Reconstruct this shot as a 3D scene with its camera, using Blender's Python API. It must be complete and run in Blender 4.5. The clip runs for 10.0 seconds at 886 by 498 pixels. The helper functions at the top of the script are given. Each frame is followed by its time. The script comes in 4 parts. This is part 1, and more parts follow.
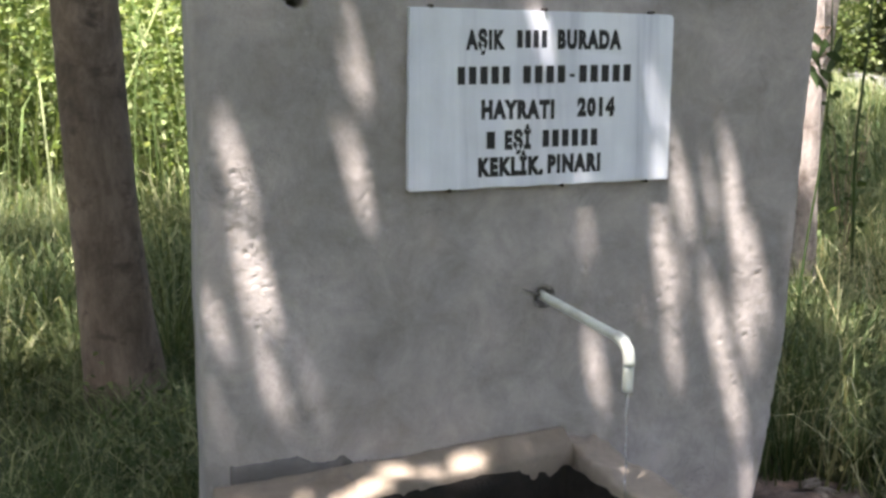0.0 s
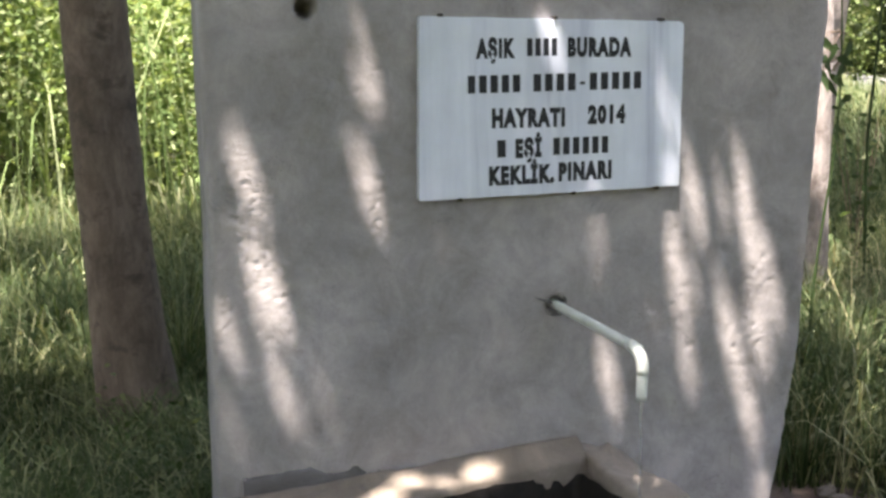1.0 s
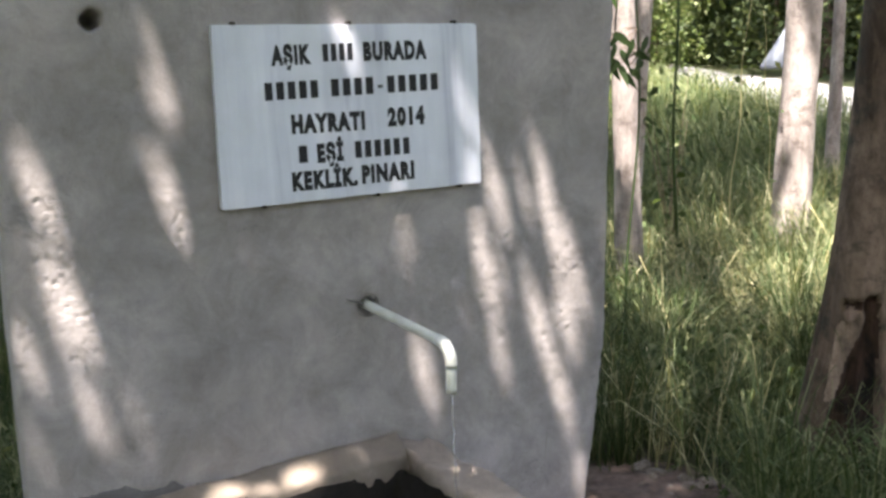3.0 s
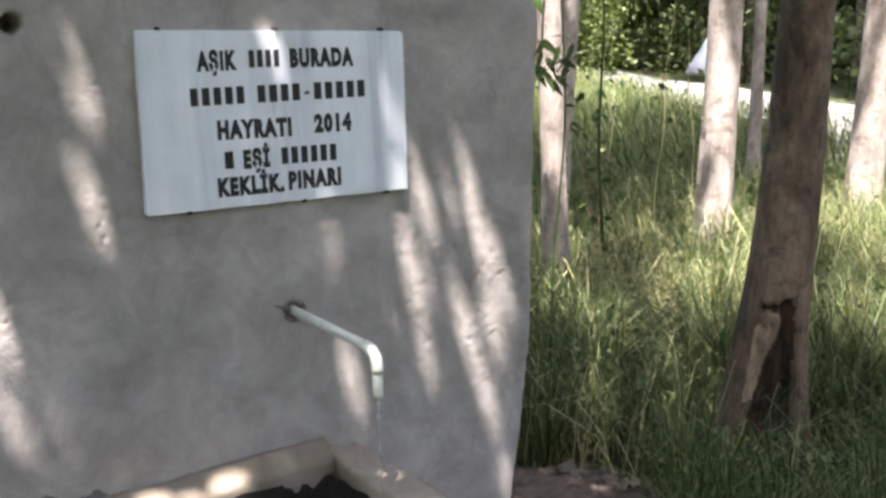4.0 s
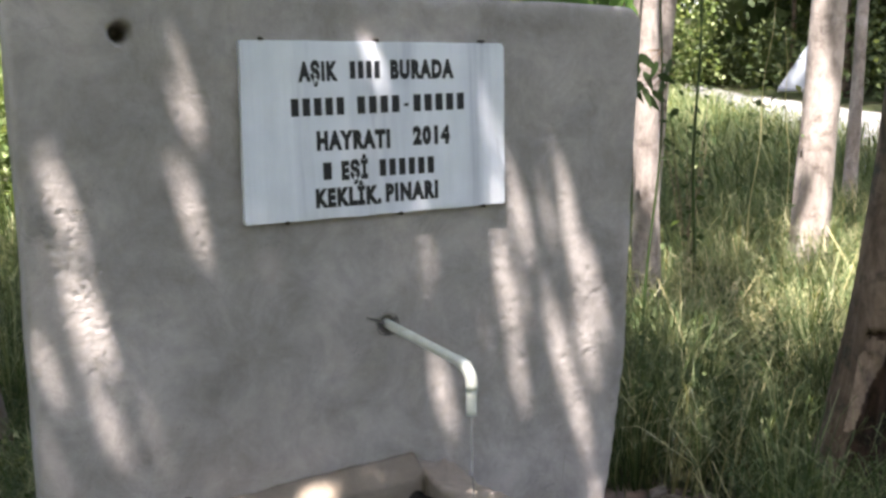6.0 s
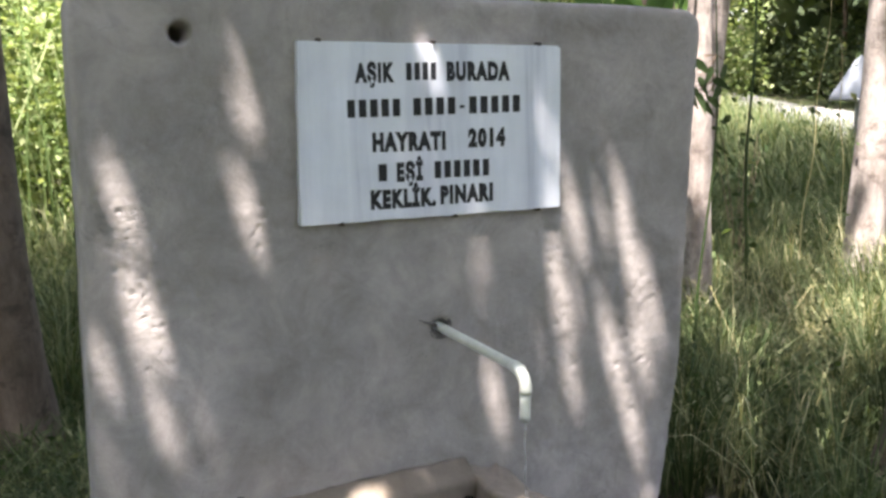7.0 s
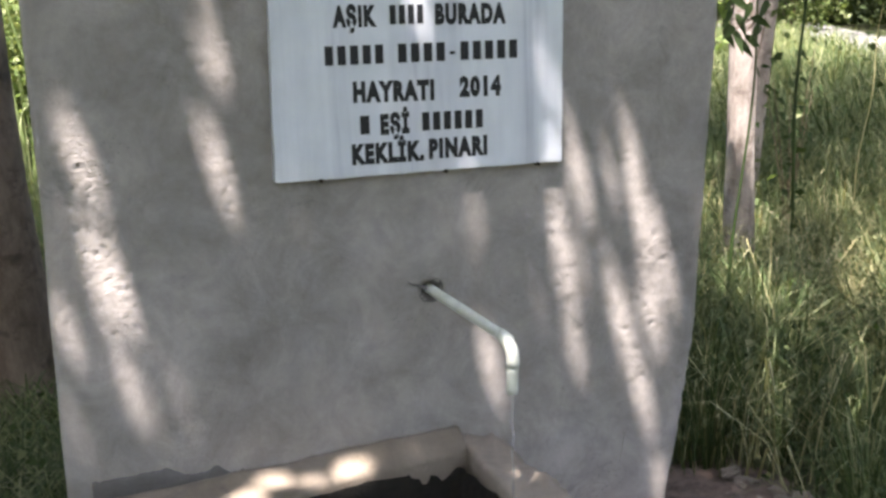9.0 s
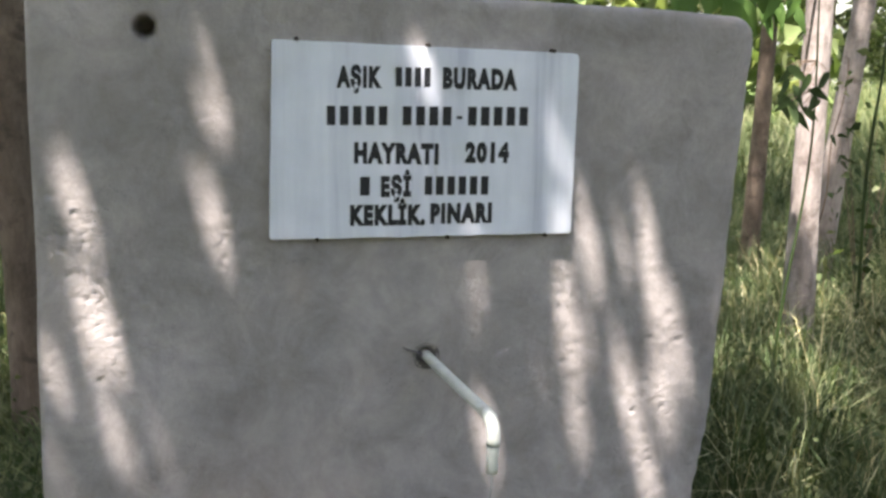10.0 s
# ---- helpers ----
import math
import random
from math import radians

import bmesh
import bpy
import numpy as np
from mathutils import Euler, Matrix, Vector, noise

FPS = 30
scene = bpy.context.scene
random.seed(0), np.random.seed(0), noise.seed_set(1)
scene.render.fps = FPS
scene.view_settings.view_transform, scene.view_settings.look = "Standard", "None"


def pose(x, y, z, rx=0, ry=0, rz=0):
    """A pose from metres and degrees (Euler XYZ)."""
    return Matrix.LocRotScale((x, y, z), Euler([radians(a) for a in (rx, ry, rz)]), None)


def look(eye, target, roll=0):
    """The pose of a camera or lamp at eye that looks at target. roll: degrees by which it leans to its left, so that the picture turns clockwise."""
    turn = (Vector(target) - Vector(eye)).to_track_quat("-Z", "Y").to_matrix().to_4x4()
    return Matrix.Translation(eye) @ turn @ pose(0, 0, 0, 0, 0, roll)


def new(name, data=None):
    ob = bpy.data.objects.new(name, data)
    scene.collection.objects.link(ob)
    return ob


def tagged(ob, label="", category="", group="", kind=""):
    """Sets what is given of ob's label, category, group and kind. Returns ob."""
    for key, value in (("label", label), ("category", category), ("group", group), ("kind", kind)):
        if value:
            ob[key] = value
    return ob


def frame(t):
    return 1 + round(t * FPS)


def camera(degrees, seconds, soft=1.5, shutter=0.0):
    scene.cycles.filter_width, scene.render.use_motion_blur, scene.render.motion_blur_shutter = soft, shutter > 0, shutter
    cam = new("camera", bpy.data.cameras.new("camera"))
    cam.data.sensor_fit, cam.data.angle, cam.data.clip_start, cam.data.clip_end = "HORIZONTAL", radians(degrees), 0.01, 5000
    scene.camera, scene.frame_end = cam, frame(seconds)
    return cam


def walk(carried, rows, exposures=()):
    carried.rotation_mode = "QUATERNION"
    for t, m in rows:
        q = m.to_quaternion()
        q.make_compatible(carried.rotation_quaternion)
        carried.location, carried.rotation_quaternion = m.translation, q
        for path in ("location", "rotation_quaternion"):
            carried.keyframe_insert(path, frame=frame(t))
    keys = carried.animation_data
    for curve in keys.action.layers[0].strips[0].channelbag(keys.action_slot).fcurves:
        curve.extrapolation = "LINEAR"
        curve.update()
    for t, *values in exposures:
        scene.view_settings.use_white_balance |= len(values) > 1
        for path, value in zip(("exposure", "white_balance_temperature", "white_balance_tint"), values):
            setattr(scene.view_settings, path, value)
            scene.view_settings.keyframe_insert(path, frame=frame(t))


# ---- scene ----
EXPOSURE = 3.03
cam = camera(45.5, 10.0, soft=2.9)
PATH = [
    (0, (-0.583, -2.089, 1.197), (0.01, -0.221, 0.799), -0.3),
    (0.5, (-0.614, -2.065, 1.204), (-0.033, -0.192, 0.81), 0.1),
    (1, (-0.587, -2.082, 1.201), (-0.009, -0.207, 0.816), -0.9),
    (1.5, (-0.568, -2.094, 1.205), (0.076, -0.242, 0.809), -1.2),
    (2, (-0.553, -2.107, 1.205), (0.144, -0.276, 0.802), -1.8),
    (2.5, (-0.533, -2.13, 1.207), (0.242, -0.329, 0.812), -2.2),
    (3, (-0.512, -2.141, 1.205), (0.329, -0.368, 0.815), -2.5),
    (3.2, (-0.515, -2.138, 1.207), (0.355, -0.379, 0.819), -2.3),
    (4.3, (-0.503, -2.168, 1.219), (0.463, -0.461, 0.828), -1.8),
    (4.5, (-0.496, -2.158, 1.209), (0.463, -0.446, 0.822), -2.1),
    (5, (-0.5, -2.143, 1.209), (0.427, -0.413, 0.828), -1.8),
    (5.5, (-0.515, -2.138, 1.21), (0.361, -0.38, 0.831), -1.8),
    (6, (-0.528, -2.113, 1.217), (0.298, -0.329, 0.853), -1.2),
    (6.2, (-0.533, -2.116, 1.205), (0.264, -0.315, 0.859), -1.6),
    (7.3, (-0.548, -2.087, 1.205), (0.201, -0.267, 0.846), -0.8),
    (7.5, (-0.544, -2.096, 1.2), (0.204, -0.287, 0.791), -1.0),
    (8, (-0.457, -2.049, 1.181), (0.197, -0.224, 0.689), -4.0),
    (8.5, (-0.381, -2.004, 1.226), (0.285, -0.184, 0.734), -1.6),
    (9, (-0.337, -1.998, 1.225), (0.287, -0.157, 0.754), -1.3),
    (9.5, (-0.207, -1.997, 1.26), (0.29, -0.105, 0.844), 1.0),
    (10, (-0.127, -1.996, 1.27), (0.32, -0.088, 0.869), 1.3),
]
walk(cam, [(t, look(eye, target, roll)) for t, eye, target, roll in PATH], exposures=[(0, EXPOSURE, 6650, 15)])

# ---- world and sun ----
SUN = Vector((-0.21, -0.26, 0.942)).normalized()        # the way to the sun
sun = new("sun", bpy.data.lights.new("sun", "SUN"))
sun.data.energy, sun.data.angle, sun.data.color = 4.1, radians(0.6), (1.0, 0.975, 0.955)
sun.matrix_world = look(SUN * 30, (0, 0, 0))
world = bpy.data.worlds.new("world")
scene.world = world
world.use_nodes = True
sky = world.node_tree.nodes.new("ShaderNodeTexSky")
sky.sky_type, sky.sun_disc = "NISHITA", False
sky.sun_elevation = math.asin(SUN.z)
sky.dust_density = 3.0
sky.sun_rotation = math.atan2(SUN.x, SUN.y)
world.node_tree.nodes["Background"].inputs[1].default_value = 0.12
world.node_tree.links.new(sky.outputs[0], world.node_tree.nodes["Background"].inputs[0])


# ---- materials ----
class Mat:
    """A principled node material with short helpers."""

    def __init__(self, name, rough=0.8, metal=0.0, spec=0.4):
        self.m = bpy.data.materials.new(name)
        self.m.use_nodes = True
        self.t = self.m.node_tree
        self.b = self.t.nodes["Principled BSDF"]
        self.b.inputs["Roughness"].default_value = rough
        self.b.inputs["Metallic"].default_value = metal
        self.b.inputs["Specular IOR Level"].default_value = spec
        self.co = self.t.nodes.new("ShaderNodeTexCoord").outputs["Object"]

    def node(self, kind, **values):
        n = self.t.nodes.new(kind)
        for k, v in values.items():
            n.inputs[k].default_value = v
        return n

    def link(self, a, b):
        self.t.links.new(a, b)

    def scaled(self, scale):
        n = self.node("ShaderNodeMapping")
        n.inputs["Scale"].default_value = scale
        self.link(self.co, n.inputs["Vector"])
        return n.outputs[0]

    def noise(self, scale, detail=4.0, rough=0.6, stretch=None, distort=0.0):
        n = self.node("ShaderNodeTexNoise", Scale=scale, Detail=detail, Roughness=rough, Distortion=distort)
        self.link(self.scaled(stretch) if stretch else self.co, n.inputs["Vector"])
        return n.outputs["Fac"]

    def dots(self, scale, stretch=None):
        n = self.node("ShaderNodeTexVoronoi", Scale=scale)
        self.link(self.scaled(stretch) if stretch else self.co, n.inputs["Vector"])
        return n.outputs["Distance"]

    def ramp(self, fac, *stops):
        n = self.node("ShaderNodeValToRGB")
        e = n.color_ramp.elements
        while len(e) < len(stops):
            e.new(0.5)
        for el, (p, c) in zip(e, stops):
            el.position = p
            el.color = (*c, 1) if isinstance(c, tuple) else (c, c, c, 1)
        self.link(fac, n.inputs[0])
        return n.outputs[0]

    def mix(self, fac, a, b, kind="MIX"):
        n = self.t.nodes.new("ShaderNodeMix")
        n.data_type, n.blend_type = "RGBA", kind
        for value, slot in ((fac, 0), (a, 6), (b, 7)):
            if hasattr(value, "links"):
                self.link(value, n.inputs[slot])
            else:
                n.inputs[slot].default_value = (*value, 1) if isinstance(value, tuple) else value
        return n.outputs[2]

    def math(self, op, a, b):
        n = self.t.nodes.new("ShaderNodeMath")
        n.operation = op
        for value, slot in ((a, 0), (b, 1)):
            if hasattr(value, "links"):
                self.link(value, n.inputs[slot])
            else:
                n.inputs[slot].default_value = value
        return n.outputs[0]

    def colour(self, c):
        if hasattr(c, "links"):
            self.link(c, self.b.inputs["Base Color"])
        else:
            self.b.inputs["Base Color"].default_value = (*c, 1)
        return self

    def bump(self, height, distance=0.004, strength=1.0):
        n = self.node("ShaderNodeBump", Distance=distance, Strength=strength)
        self.link(height, n.inputs["Height"])
        self.link(n.outputs[0], self.b.inputs["Normal"])
        return self

    def island(self):
        return self.t.nodes.new("ShaderNodeNewGeometry").outputs["Random Per Island"]

    def translucent(self, amount):
        """Leaves let light through: a share of the light passes to the far side."""
        out = self.t.nodes["Material Output"]
        tr = self.node("ShaderNodeBsdfTranslucent")
        mixer = self.node("ShaderNodeMixShader", Fac=amount)
        src = self.b.inputs["Base Color"].links[0].from_socket
        self.link(self.mix(1.0, src, (1.0, 1.0, 0.55), "MULTIPLY"), tr.inputs["Color"])
        self.link(self.b.outputs[0], mixer.inputs[1])
        self.link(tr.outputs[0], mixer.inputs[2])
        self.link(mixer.outputs[0], out.inputs["Surface"])
        return self


def concrete(name, tone, warm=0.0, wet=0.0):
    m = Mat(name, rough=0.9 - 0.3 * wet, spec=0.3)
    lo = (tone * (0.80 + warm), tone * (0.712 + 0.05 * warm), tone * (0.650 - 1.2 * warm))
    hi = (tone * (1.20 + warm), tone * (1.072 + 0.05 * warm), tone * (0.98 - 1.2 * warm))
    base = m.ramp(m.noise(2.6, 6, 0.65, distort=0.6), (0.3, lo), (0.7, hi))
    trowel = m.ramp(m.noise(8.0, 6, 0.72, (1.0, 1.0, 0.9), 0.6), (0.34, 0.78), (0.62, 1.10))
    base = m.mix(1.0, base, trowel, "MULTIPLY")
    smear = m.ramp(m.noise(26.0, 4, 0.65, None, 0.8), (0.3, 0.93), (0.62, 1.03))
    base = m.mix(1.0, base, smear, "MULTIPLY")
    broad = m.ramp(m.noise(1.6, 3, 0.5), (0.35, 0.86), (0.65, 1.10))
    base = m.mix(1.0, base, broad, "MULTIPLY")
    smudge = m.ramp(m.noise(7.0, 6, 0.75, (1.0, 1.0, 1.5), 0.8), (0.60, 0.0), (0.70, 1.0))
    base = m.mix(m.math("MULTIPLY", smudge, 0.45), base, (tone * 0.42, tone * 0.40, tone * 0.38))
    mask = m.ramp(m.noise(4.5, 3, 0.6), (0.60, 0.0), (0.70, 1.0))
    pit = m.ramp(m.dots(120.0), (0.12, 1.0), (0.24, 0.0))
    pits = m.math("MULTIPLY", mask, pit)
    base = m.mix(pits, base, (tone * 0.3, tone * 0.29, tone * 0.28))
    m.colour(base)
    grain = m.math("ADD", m.noise(160.0, 4, 0.7), m.math("MULTIPLY", m.noise(45.0, 4, 0.65), 1.6))
    grain = m.math("SUBTRACT", grain, m.math("MULTIPLY", pits, 1.5))
    m.bump(grain, 0.0026, 0.6)
    return m.m


def plain(name, col, rough=0.5, metal=0.0, vary=0.15, scale=20.0, bump=0.0):
    m = Mat(name, rough, metal)
    lo, hi = tuple(c * (1 - vary) for c in col), tuple(min(1, c * (1 + vary)) for c in col)
    f = m.noise(scale, 5, 0.65)
    m.colour(m.ramp(f, (0.3, lo), (0.7, hi)))
    if bump:
        m.bump(m.noise(scale * 6, 4, 0.6), bump, 0.6)
    return m.m


def leafy(name, dark, mid, light, through_amount=0.35, rough=0.6, spec=0.25):
    m = Mat(name, rough, spec=spec)
    pick = m.ramp(m.island(), (0.0, dark), (0.55, mid), (1.0, light))
    tone = m.ramp(m.noise(2.2, 3, 0.5), (0.3, 0.7), (0.7, 1.2))
    m.colour(m.mix(1.0, pick, tone, "MULTIPLY"))
    m.translucent(through_amount)
    return m.m


def bark(name, lo, hi, marks):
    m = Mat(name, 0.85, spec=0.25)
    base = m.ramp(m.noise(6.0, 6, 0.7, (1.0, 1.0, 0.5), 0.6), (0.36, lo), (0.62, hi))
    fine = m.ramp(m.noise(30.0, 5, 0.7, (1.5, 1.5, 0.6)), (0.3, 0.66), (0.7, 1.15))
    base = m.mix(1.0, base, fine, "MULTIPLY")
    band = m.ramp(m.noise(8.0, 4, 0.65, (1.3, 1.3, 2.0)), (0.54, 0.0), (0.68, 1.0))
    base = m.mix(m.math("MULTIPLY", band, 0.75), base, marks)
    m.colour(base)
    m.bump(m.math("ADD", m.noise(26.0, 6, 0.7, (1.4, 1.4, 0.3)), m.noise(90.0, 3, 0.6)), 0.004, 0.6)
    return m.m


CONCRETE = concrete("weathered_concrete", 0.355)
RIM = concrete("worn_rim_concrete", 0.195, warm=0.11)
RIM_GREY = concrete("wet_grey_rim_concrete", 0.235, warm=0.09, wet=0.3)
DAMP = concrete("damp_cement", 0.13, wet=1.0)
# Brown-black moss, darkened further to hold the shade inside the trough
MOSS = plain("shaded_wet_moss", (0.011, 0.008, 0.005), 0.85, vary=0.5, scale=30, bump=0.006)
PVC = plain("white_plastic_pipe", (0.60, 0.60, 0.52), 0.35, vary=0.14, scale=25)
BLACK = plain("black_paint", (0.015, 0.015, 0.018), 0.5, vary=0.3, scale=60)
IRON = plain("rusty_iron", (0.06, 0.045, 0.035), 0.7, 0.4, vary=0.4, scale=80)
SIGN = plain("white_sign_enamel", (0.36, 0.38, 0.41), 0.35, vary=0.05)
STEEL = plain("grey_steel", (0.22, 0.22, 0.22), 0.45, 0.8, vary=0.2)
EARTH = plain("bare_earth", (0.115, 0.08, 0.06), 0.95, vary=0.6, scale=22, bump=0.02)
STONE = plain("pale_stone", (0.22, 0.18, 0.145), 0.9, vary=0.5, scale=14, bump=0.006)
GRAVEL = plain("pale_gravel", (0.15, 0.144, 0.14), 0.95, vary=0.45, scale=3, bump=0.02)
BARK = bark("pale_poplar_bark", (0.185, 0.15, 0.128), (0.38, 0.325, 0.285), (0.10, 0.075, 0.06))
BARK_DARK = bark("dark_poplar_bark", (0.055, 0.036, 0.024), (0.225, 0.158, 0.11), (0.032, 0.034, 0.025))
# Brown bark, its tone also lowered for the shade on the left trunk
BARK_BROWN = bark("shaded_brown_poplar_bark", (0.105, 0.077, 0.055), (0.205, 0.152, 0.112), (0.05, 0.036, 0.027))
SCAR = bark("rotten_bark_wound", (0.006, 0.004, 0.003), (0.075, 0.042, 0.027), (0.004, 0.003, 0.002))
WOOD = plain("bare_grey_wood", (0.25, 0.175, 0.125), 0.9, vary=0.8, scale=16, bump=0.012)
GRASS = leafy("long_grass", (0.034, 0.050, 0.019), (0.074, 0.102, 0.040), (0.23, 0.23, 0.125), 0.35, 0.75, 0.08)
STRAW = leafy("dry_grass_stalks", (0.25, 0.22, 0.10), (0.38, 0.34, 0.17), (0.5, 0.47, 0.28), 0.25)
LEAF = leafy("poplar_leaf", (0.03, 0.065, 0.012), (0.06, 0.12, 0.02), (0.11, 0.18, 0.035), 0.3)
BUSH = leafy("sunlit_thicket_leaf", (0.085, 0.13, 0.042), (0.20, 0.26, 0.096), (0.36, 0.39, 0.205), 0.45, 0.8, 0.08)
# Leaf green with shade put into the colour, for shoots seen as silhouettes
SHOOT = leafy("shaded_shoot_leaf", (0.018, 0.032, 0.010), (0.03, 0.05, 0.014), (0.05, 0.08, 0.02), 0.15)
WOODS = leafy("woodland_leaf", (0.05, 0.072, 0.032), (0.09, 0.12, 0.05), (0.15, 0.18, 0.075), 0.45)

marble = Mat("grey_white_marble", 0.3, spec=0.5)
# Upright blue-grey streaks, spread at random over the marble
streaks = marble.ramp(marble.noise(3.0, 5, 0.6, (4.2, 1.0, 0.30), 0.5), (0.40, (0.76, 0.77, 0.80)), (0.56, (0.66, 0.67, 0.71)), (0.70, (0.46, 0.47, 0.53)))
cloud = marble.ramp(marble.noise(11.0, 4, 0.6), (0.3, 0.93), (0.7, 1.03))
marble.colour(marble.mix(1.0, streaks, cloud, "MULTIPLY"))
marble.bump(marble.noise(60.0, 3, 0.5), 0.0008, 0.4)
MARBLE = marble.m

ground_m = Mat("grassy_earth", 0.95, spec=0.2)
ground_m.colour(ground_m.mix(ground_m.ramp(ground_m.noise(0.8, 5, 0.6), (0.4, 0.0), (0.6, 1.0)),
                             ground_m.ramp(ground_m.noise(7.0, 5, 0.7), (0.3, (0.03, 0.028, 0.015)), (0.7, (0.09, 0.075, 0.045))),
                             ground_m.ramp(ground_m.noise(12.0, 5, 0.7), (0.3, (0.025, 0.045, 0.012)), (0.7, (0.06, 0.085, 0.025)))))
ground_m.bump(ground_m.noise(14.0, 6, 0.7), 0.04, 0.8)
GROUND = ground_m.m

water_m = Mat("dark_water", 0.08, spec=0.1)
water_m.colour((0.006, 0.007, 0.006))
water_m.bump(water_m.noise(24.0, 2, 0.5), 0.004, 0.5)
WATER = water_m.m
stream_m = Mat("clear_water", 0.05, spec=0.8)
stream_m.colour((0.96, 0.97, 0.98))
stream_m.b.inputs["Transmission Weight"].default_value = 0.85
stream_m.b.inputs["IOR"].default_value = 1.33
STREAM = stream_m.m


# ---- building helpers ----
def mesh_from(name, verts, faces, material, smooth=False):
    me = bpy.data.meshes.new(name)
    me.from_pydata([tuple(v) for v in verts], [], faces)
    me.materials.append(material)
    if smooth:
        me.shade_smooth()
    me.update()
    return me


def tris_mesh(name, verts, tris, material):
    """A mesh from arrays of points and triangles."""
    me = bpy.data.meshes.new(name)
    n = len(tris)
    me.vertices.add(len(verts))
    me.vertices.foreach_set("co", np.asarray(verts, dtype=np.float32).ravel())
    me.loops.add(n * 3)
    me.loops.foreach_set("vertex_index", np.asarray(tris, dtype=np.int32).ravel())
    me.polygons.add(n)
    me.polygons.foreach_set("loop_start", np.arange(0, n * 3, 3, dtype=np.int32))
    me.polygons.foreach_set("loop_total", np.full(n, 3, dtype=np.int32))
    me.materials.append(material)
    me.update(calc_edges=True)
    me.validate()
    return me


def thing(name, place, label, category, group="", kind=""):
    ob = new(name)
    ob.empty_display_size = 0.1
    ob.location = place
    return tagged(ob, label, category, group, kind)


def under(name, me, parent, label=""):
    """A part, its mesh in world metres, hung under its thing."""
    ob = new(name, me)
    ob.parent = parent
    at = Vector((0, 0, 0))
    up = parent
    while up:
        at += up.location
        up = up.parent
    ob.location = -at
    if label:
        tagged(ob, label)
    return ob


def bm_mesh(name, bm, material, smooth=False):
    me = bpy.data.meshes.new(name)
    bm.normal_update()
    bm.to_mesh(me)
    bm.free()
    me.materials.append(material)
    if smooth:
        me.shade_smooth()
    return me


def prism(poly, z0, tops, bevel=0.012, rough=0.004, cuts=5, seed=0.0):
    """A cast block over a plan outline; tops gives the height at each corner. Edges are rounded and the faces uneven."""
    bm = bmesh.new()
    lo = [bm.verts.new((x, y, z0)) for x, y in poly]
    hi = [bm.verts.new((x, y, z)) for (x, y), z in zip(poly, tops)]
    n = len(poly)
    bm.faces.new(lo[::-1])
    bm.faces.new(hi)
    for i in range(n):
        bm.faces.new((lo[i], lo[(i + 1) % n], hi[(i + 1) % n], hi[i]))
    bmesh.ops.recalc_face_normals(bm, faces=bm.faces)
    bmesh.ops.bevel(bm, geom=bm.edges[:], offset=bevel, segments=2, affect="EDGES", profile=0.6)
    bmesh.ops.triangulate(bm, faces=[f for f in bm.faces if len(f.verts) > 4])
    for _ in range(cuts):
        long_edges = [e for e in bm.edges if e.calc_length() > 0.03]
        if not long_edges:
            break
        bmesh.ops.subdivide_edges(bm, edges=long_edges, cuts=1, use_grid_fill=True)
        bmesh.ops.triangulate(bm, faces=[f for f in bm.faces if len(f.verts) > 4])
    for v in bm.verts:
        p = v.co * 9 + Vector((seed, 0, 0))
        v.co += noise.noise_vector(p) * rough + noise.noise_vector(p * 4) * rough * 0.4
    return bm


def tube(points, radii, sides=16, wobble=0.0, closed=True, seed=0.0):
    """Points and faces of a tube along points."""
    pts = [Vector(p) for p in points]
    verts, faces = [], []
    ref = Vector((0.31, 0.95, 0.05)).normalized()
    for i, p in enumerate(pts):
        t = (pts[min(i + 1, len(pts) - 1)] - pts[max(i - 1, 0)]).normalized()
        a = ref - t * ref.dot(t)
        a.normalize()
        b = t.cross(a)
        ref = a
        for k in range(sides):
            w = 2 * math.pi * k / sides
            d = a * math.cos(w) + b * math.sin(w)
            r = radii[i]
            if wobble:
                r *= 1 + wobble * noise.noise(Vector((math.cos(w) * 1.3 + seed, math.sin(w) * 1.3, p.z * 1.6)))
                r *= 1 + wobble * 0.4 * noise.noise(Vector((math.cos(w) * 4 + seed, math.sin(w) * 4, p.z * 7)))
            verts.append(p + d * r)
    for i in range(len(pts) - 1):
        for k in range(sides):
            k2 = (k + 1) % sides
            faces.append((i * sides + k, i * sides + k2, (i + 1) * sides + k2, (i + 1) * sides + k))
    if closed:
        faces.append(tuple(range(sides))[::-1])
        faces.append(tuple((len(pts) - 1) * sides + k for k in range(sides)))
    return verts, faces


def leaves(centres, rng, size, spread=0.35, droop=0.3):
    """Folded pointed leaves, one at each centre: arrays of points and triangles."""
    n = len(centres)
    c = np.asarray(centres, dtype=np.float64)
    along = rng.normal(size=(n, 3))
    along[:, 2] = along[:, 2] * 0.6 - droop
    along /= np.linalg.norm(along, axis=1, keepdims=True)
    side = np.cross(along, rng.normal(size=(n, 3)))
    side /= np.linalg.norm(side, axis=1, keepdims=True)
    fold = np.cross(along, side)
    length = size * rng.uniform(1 - spread, 1 + spread, (n, 1))
    half = length * rng.uniform(0.28, 0.4, (n, 1))
    base, tip = c - along * length / 2, c + along * length / 2
    mid = c - along * length * 0.08
    left, right = mid + side * half + fold * half * 0.35, mid - side * half + fold * half * 0.35
    verts = np.stack([base, left, tip, right], axis=1).reshape(-1, 3)
    i = np.arange(n)[:, None] * 4
    tris = np.concatenate([i + [[0, 2, 1]], i + [[0, 3, 2]]], axis=1).reshape(-1, 3)
    return verts, tris


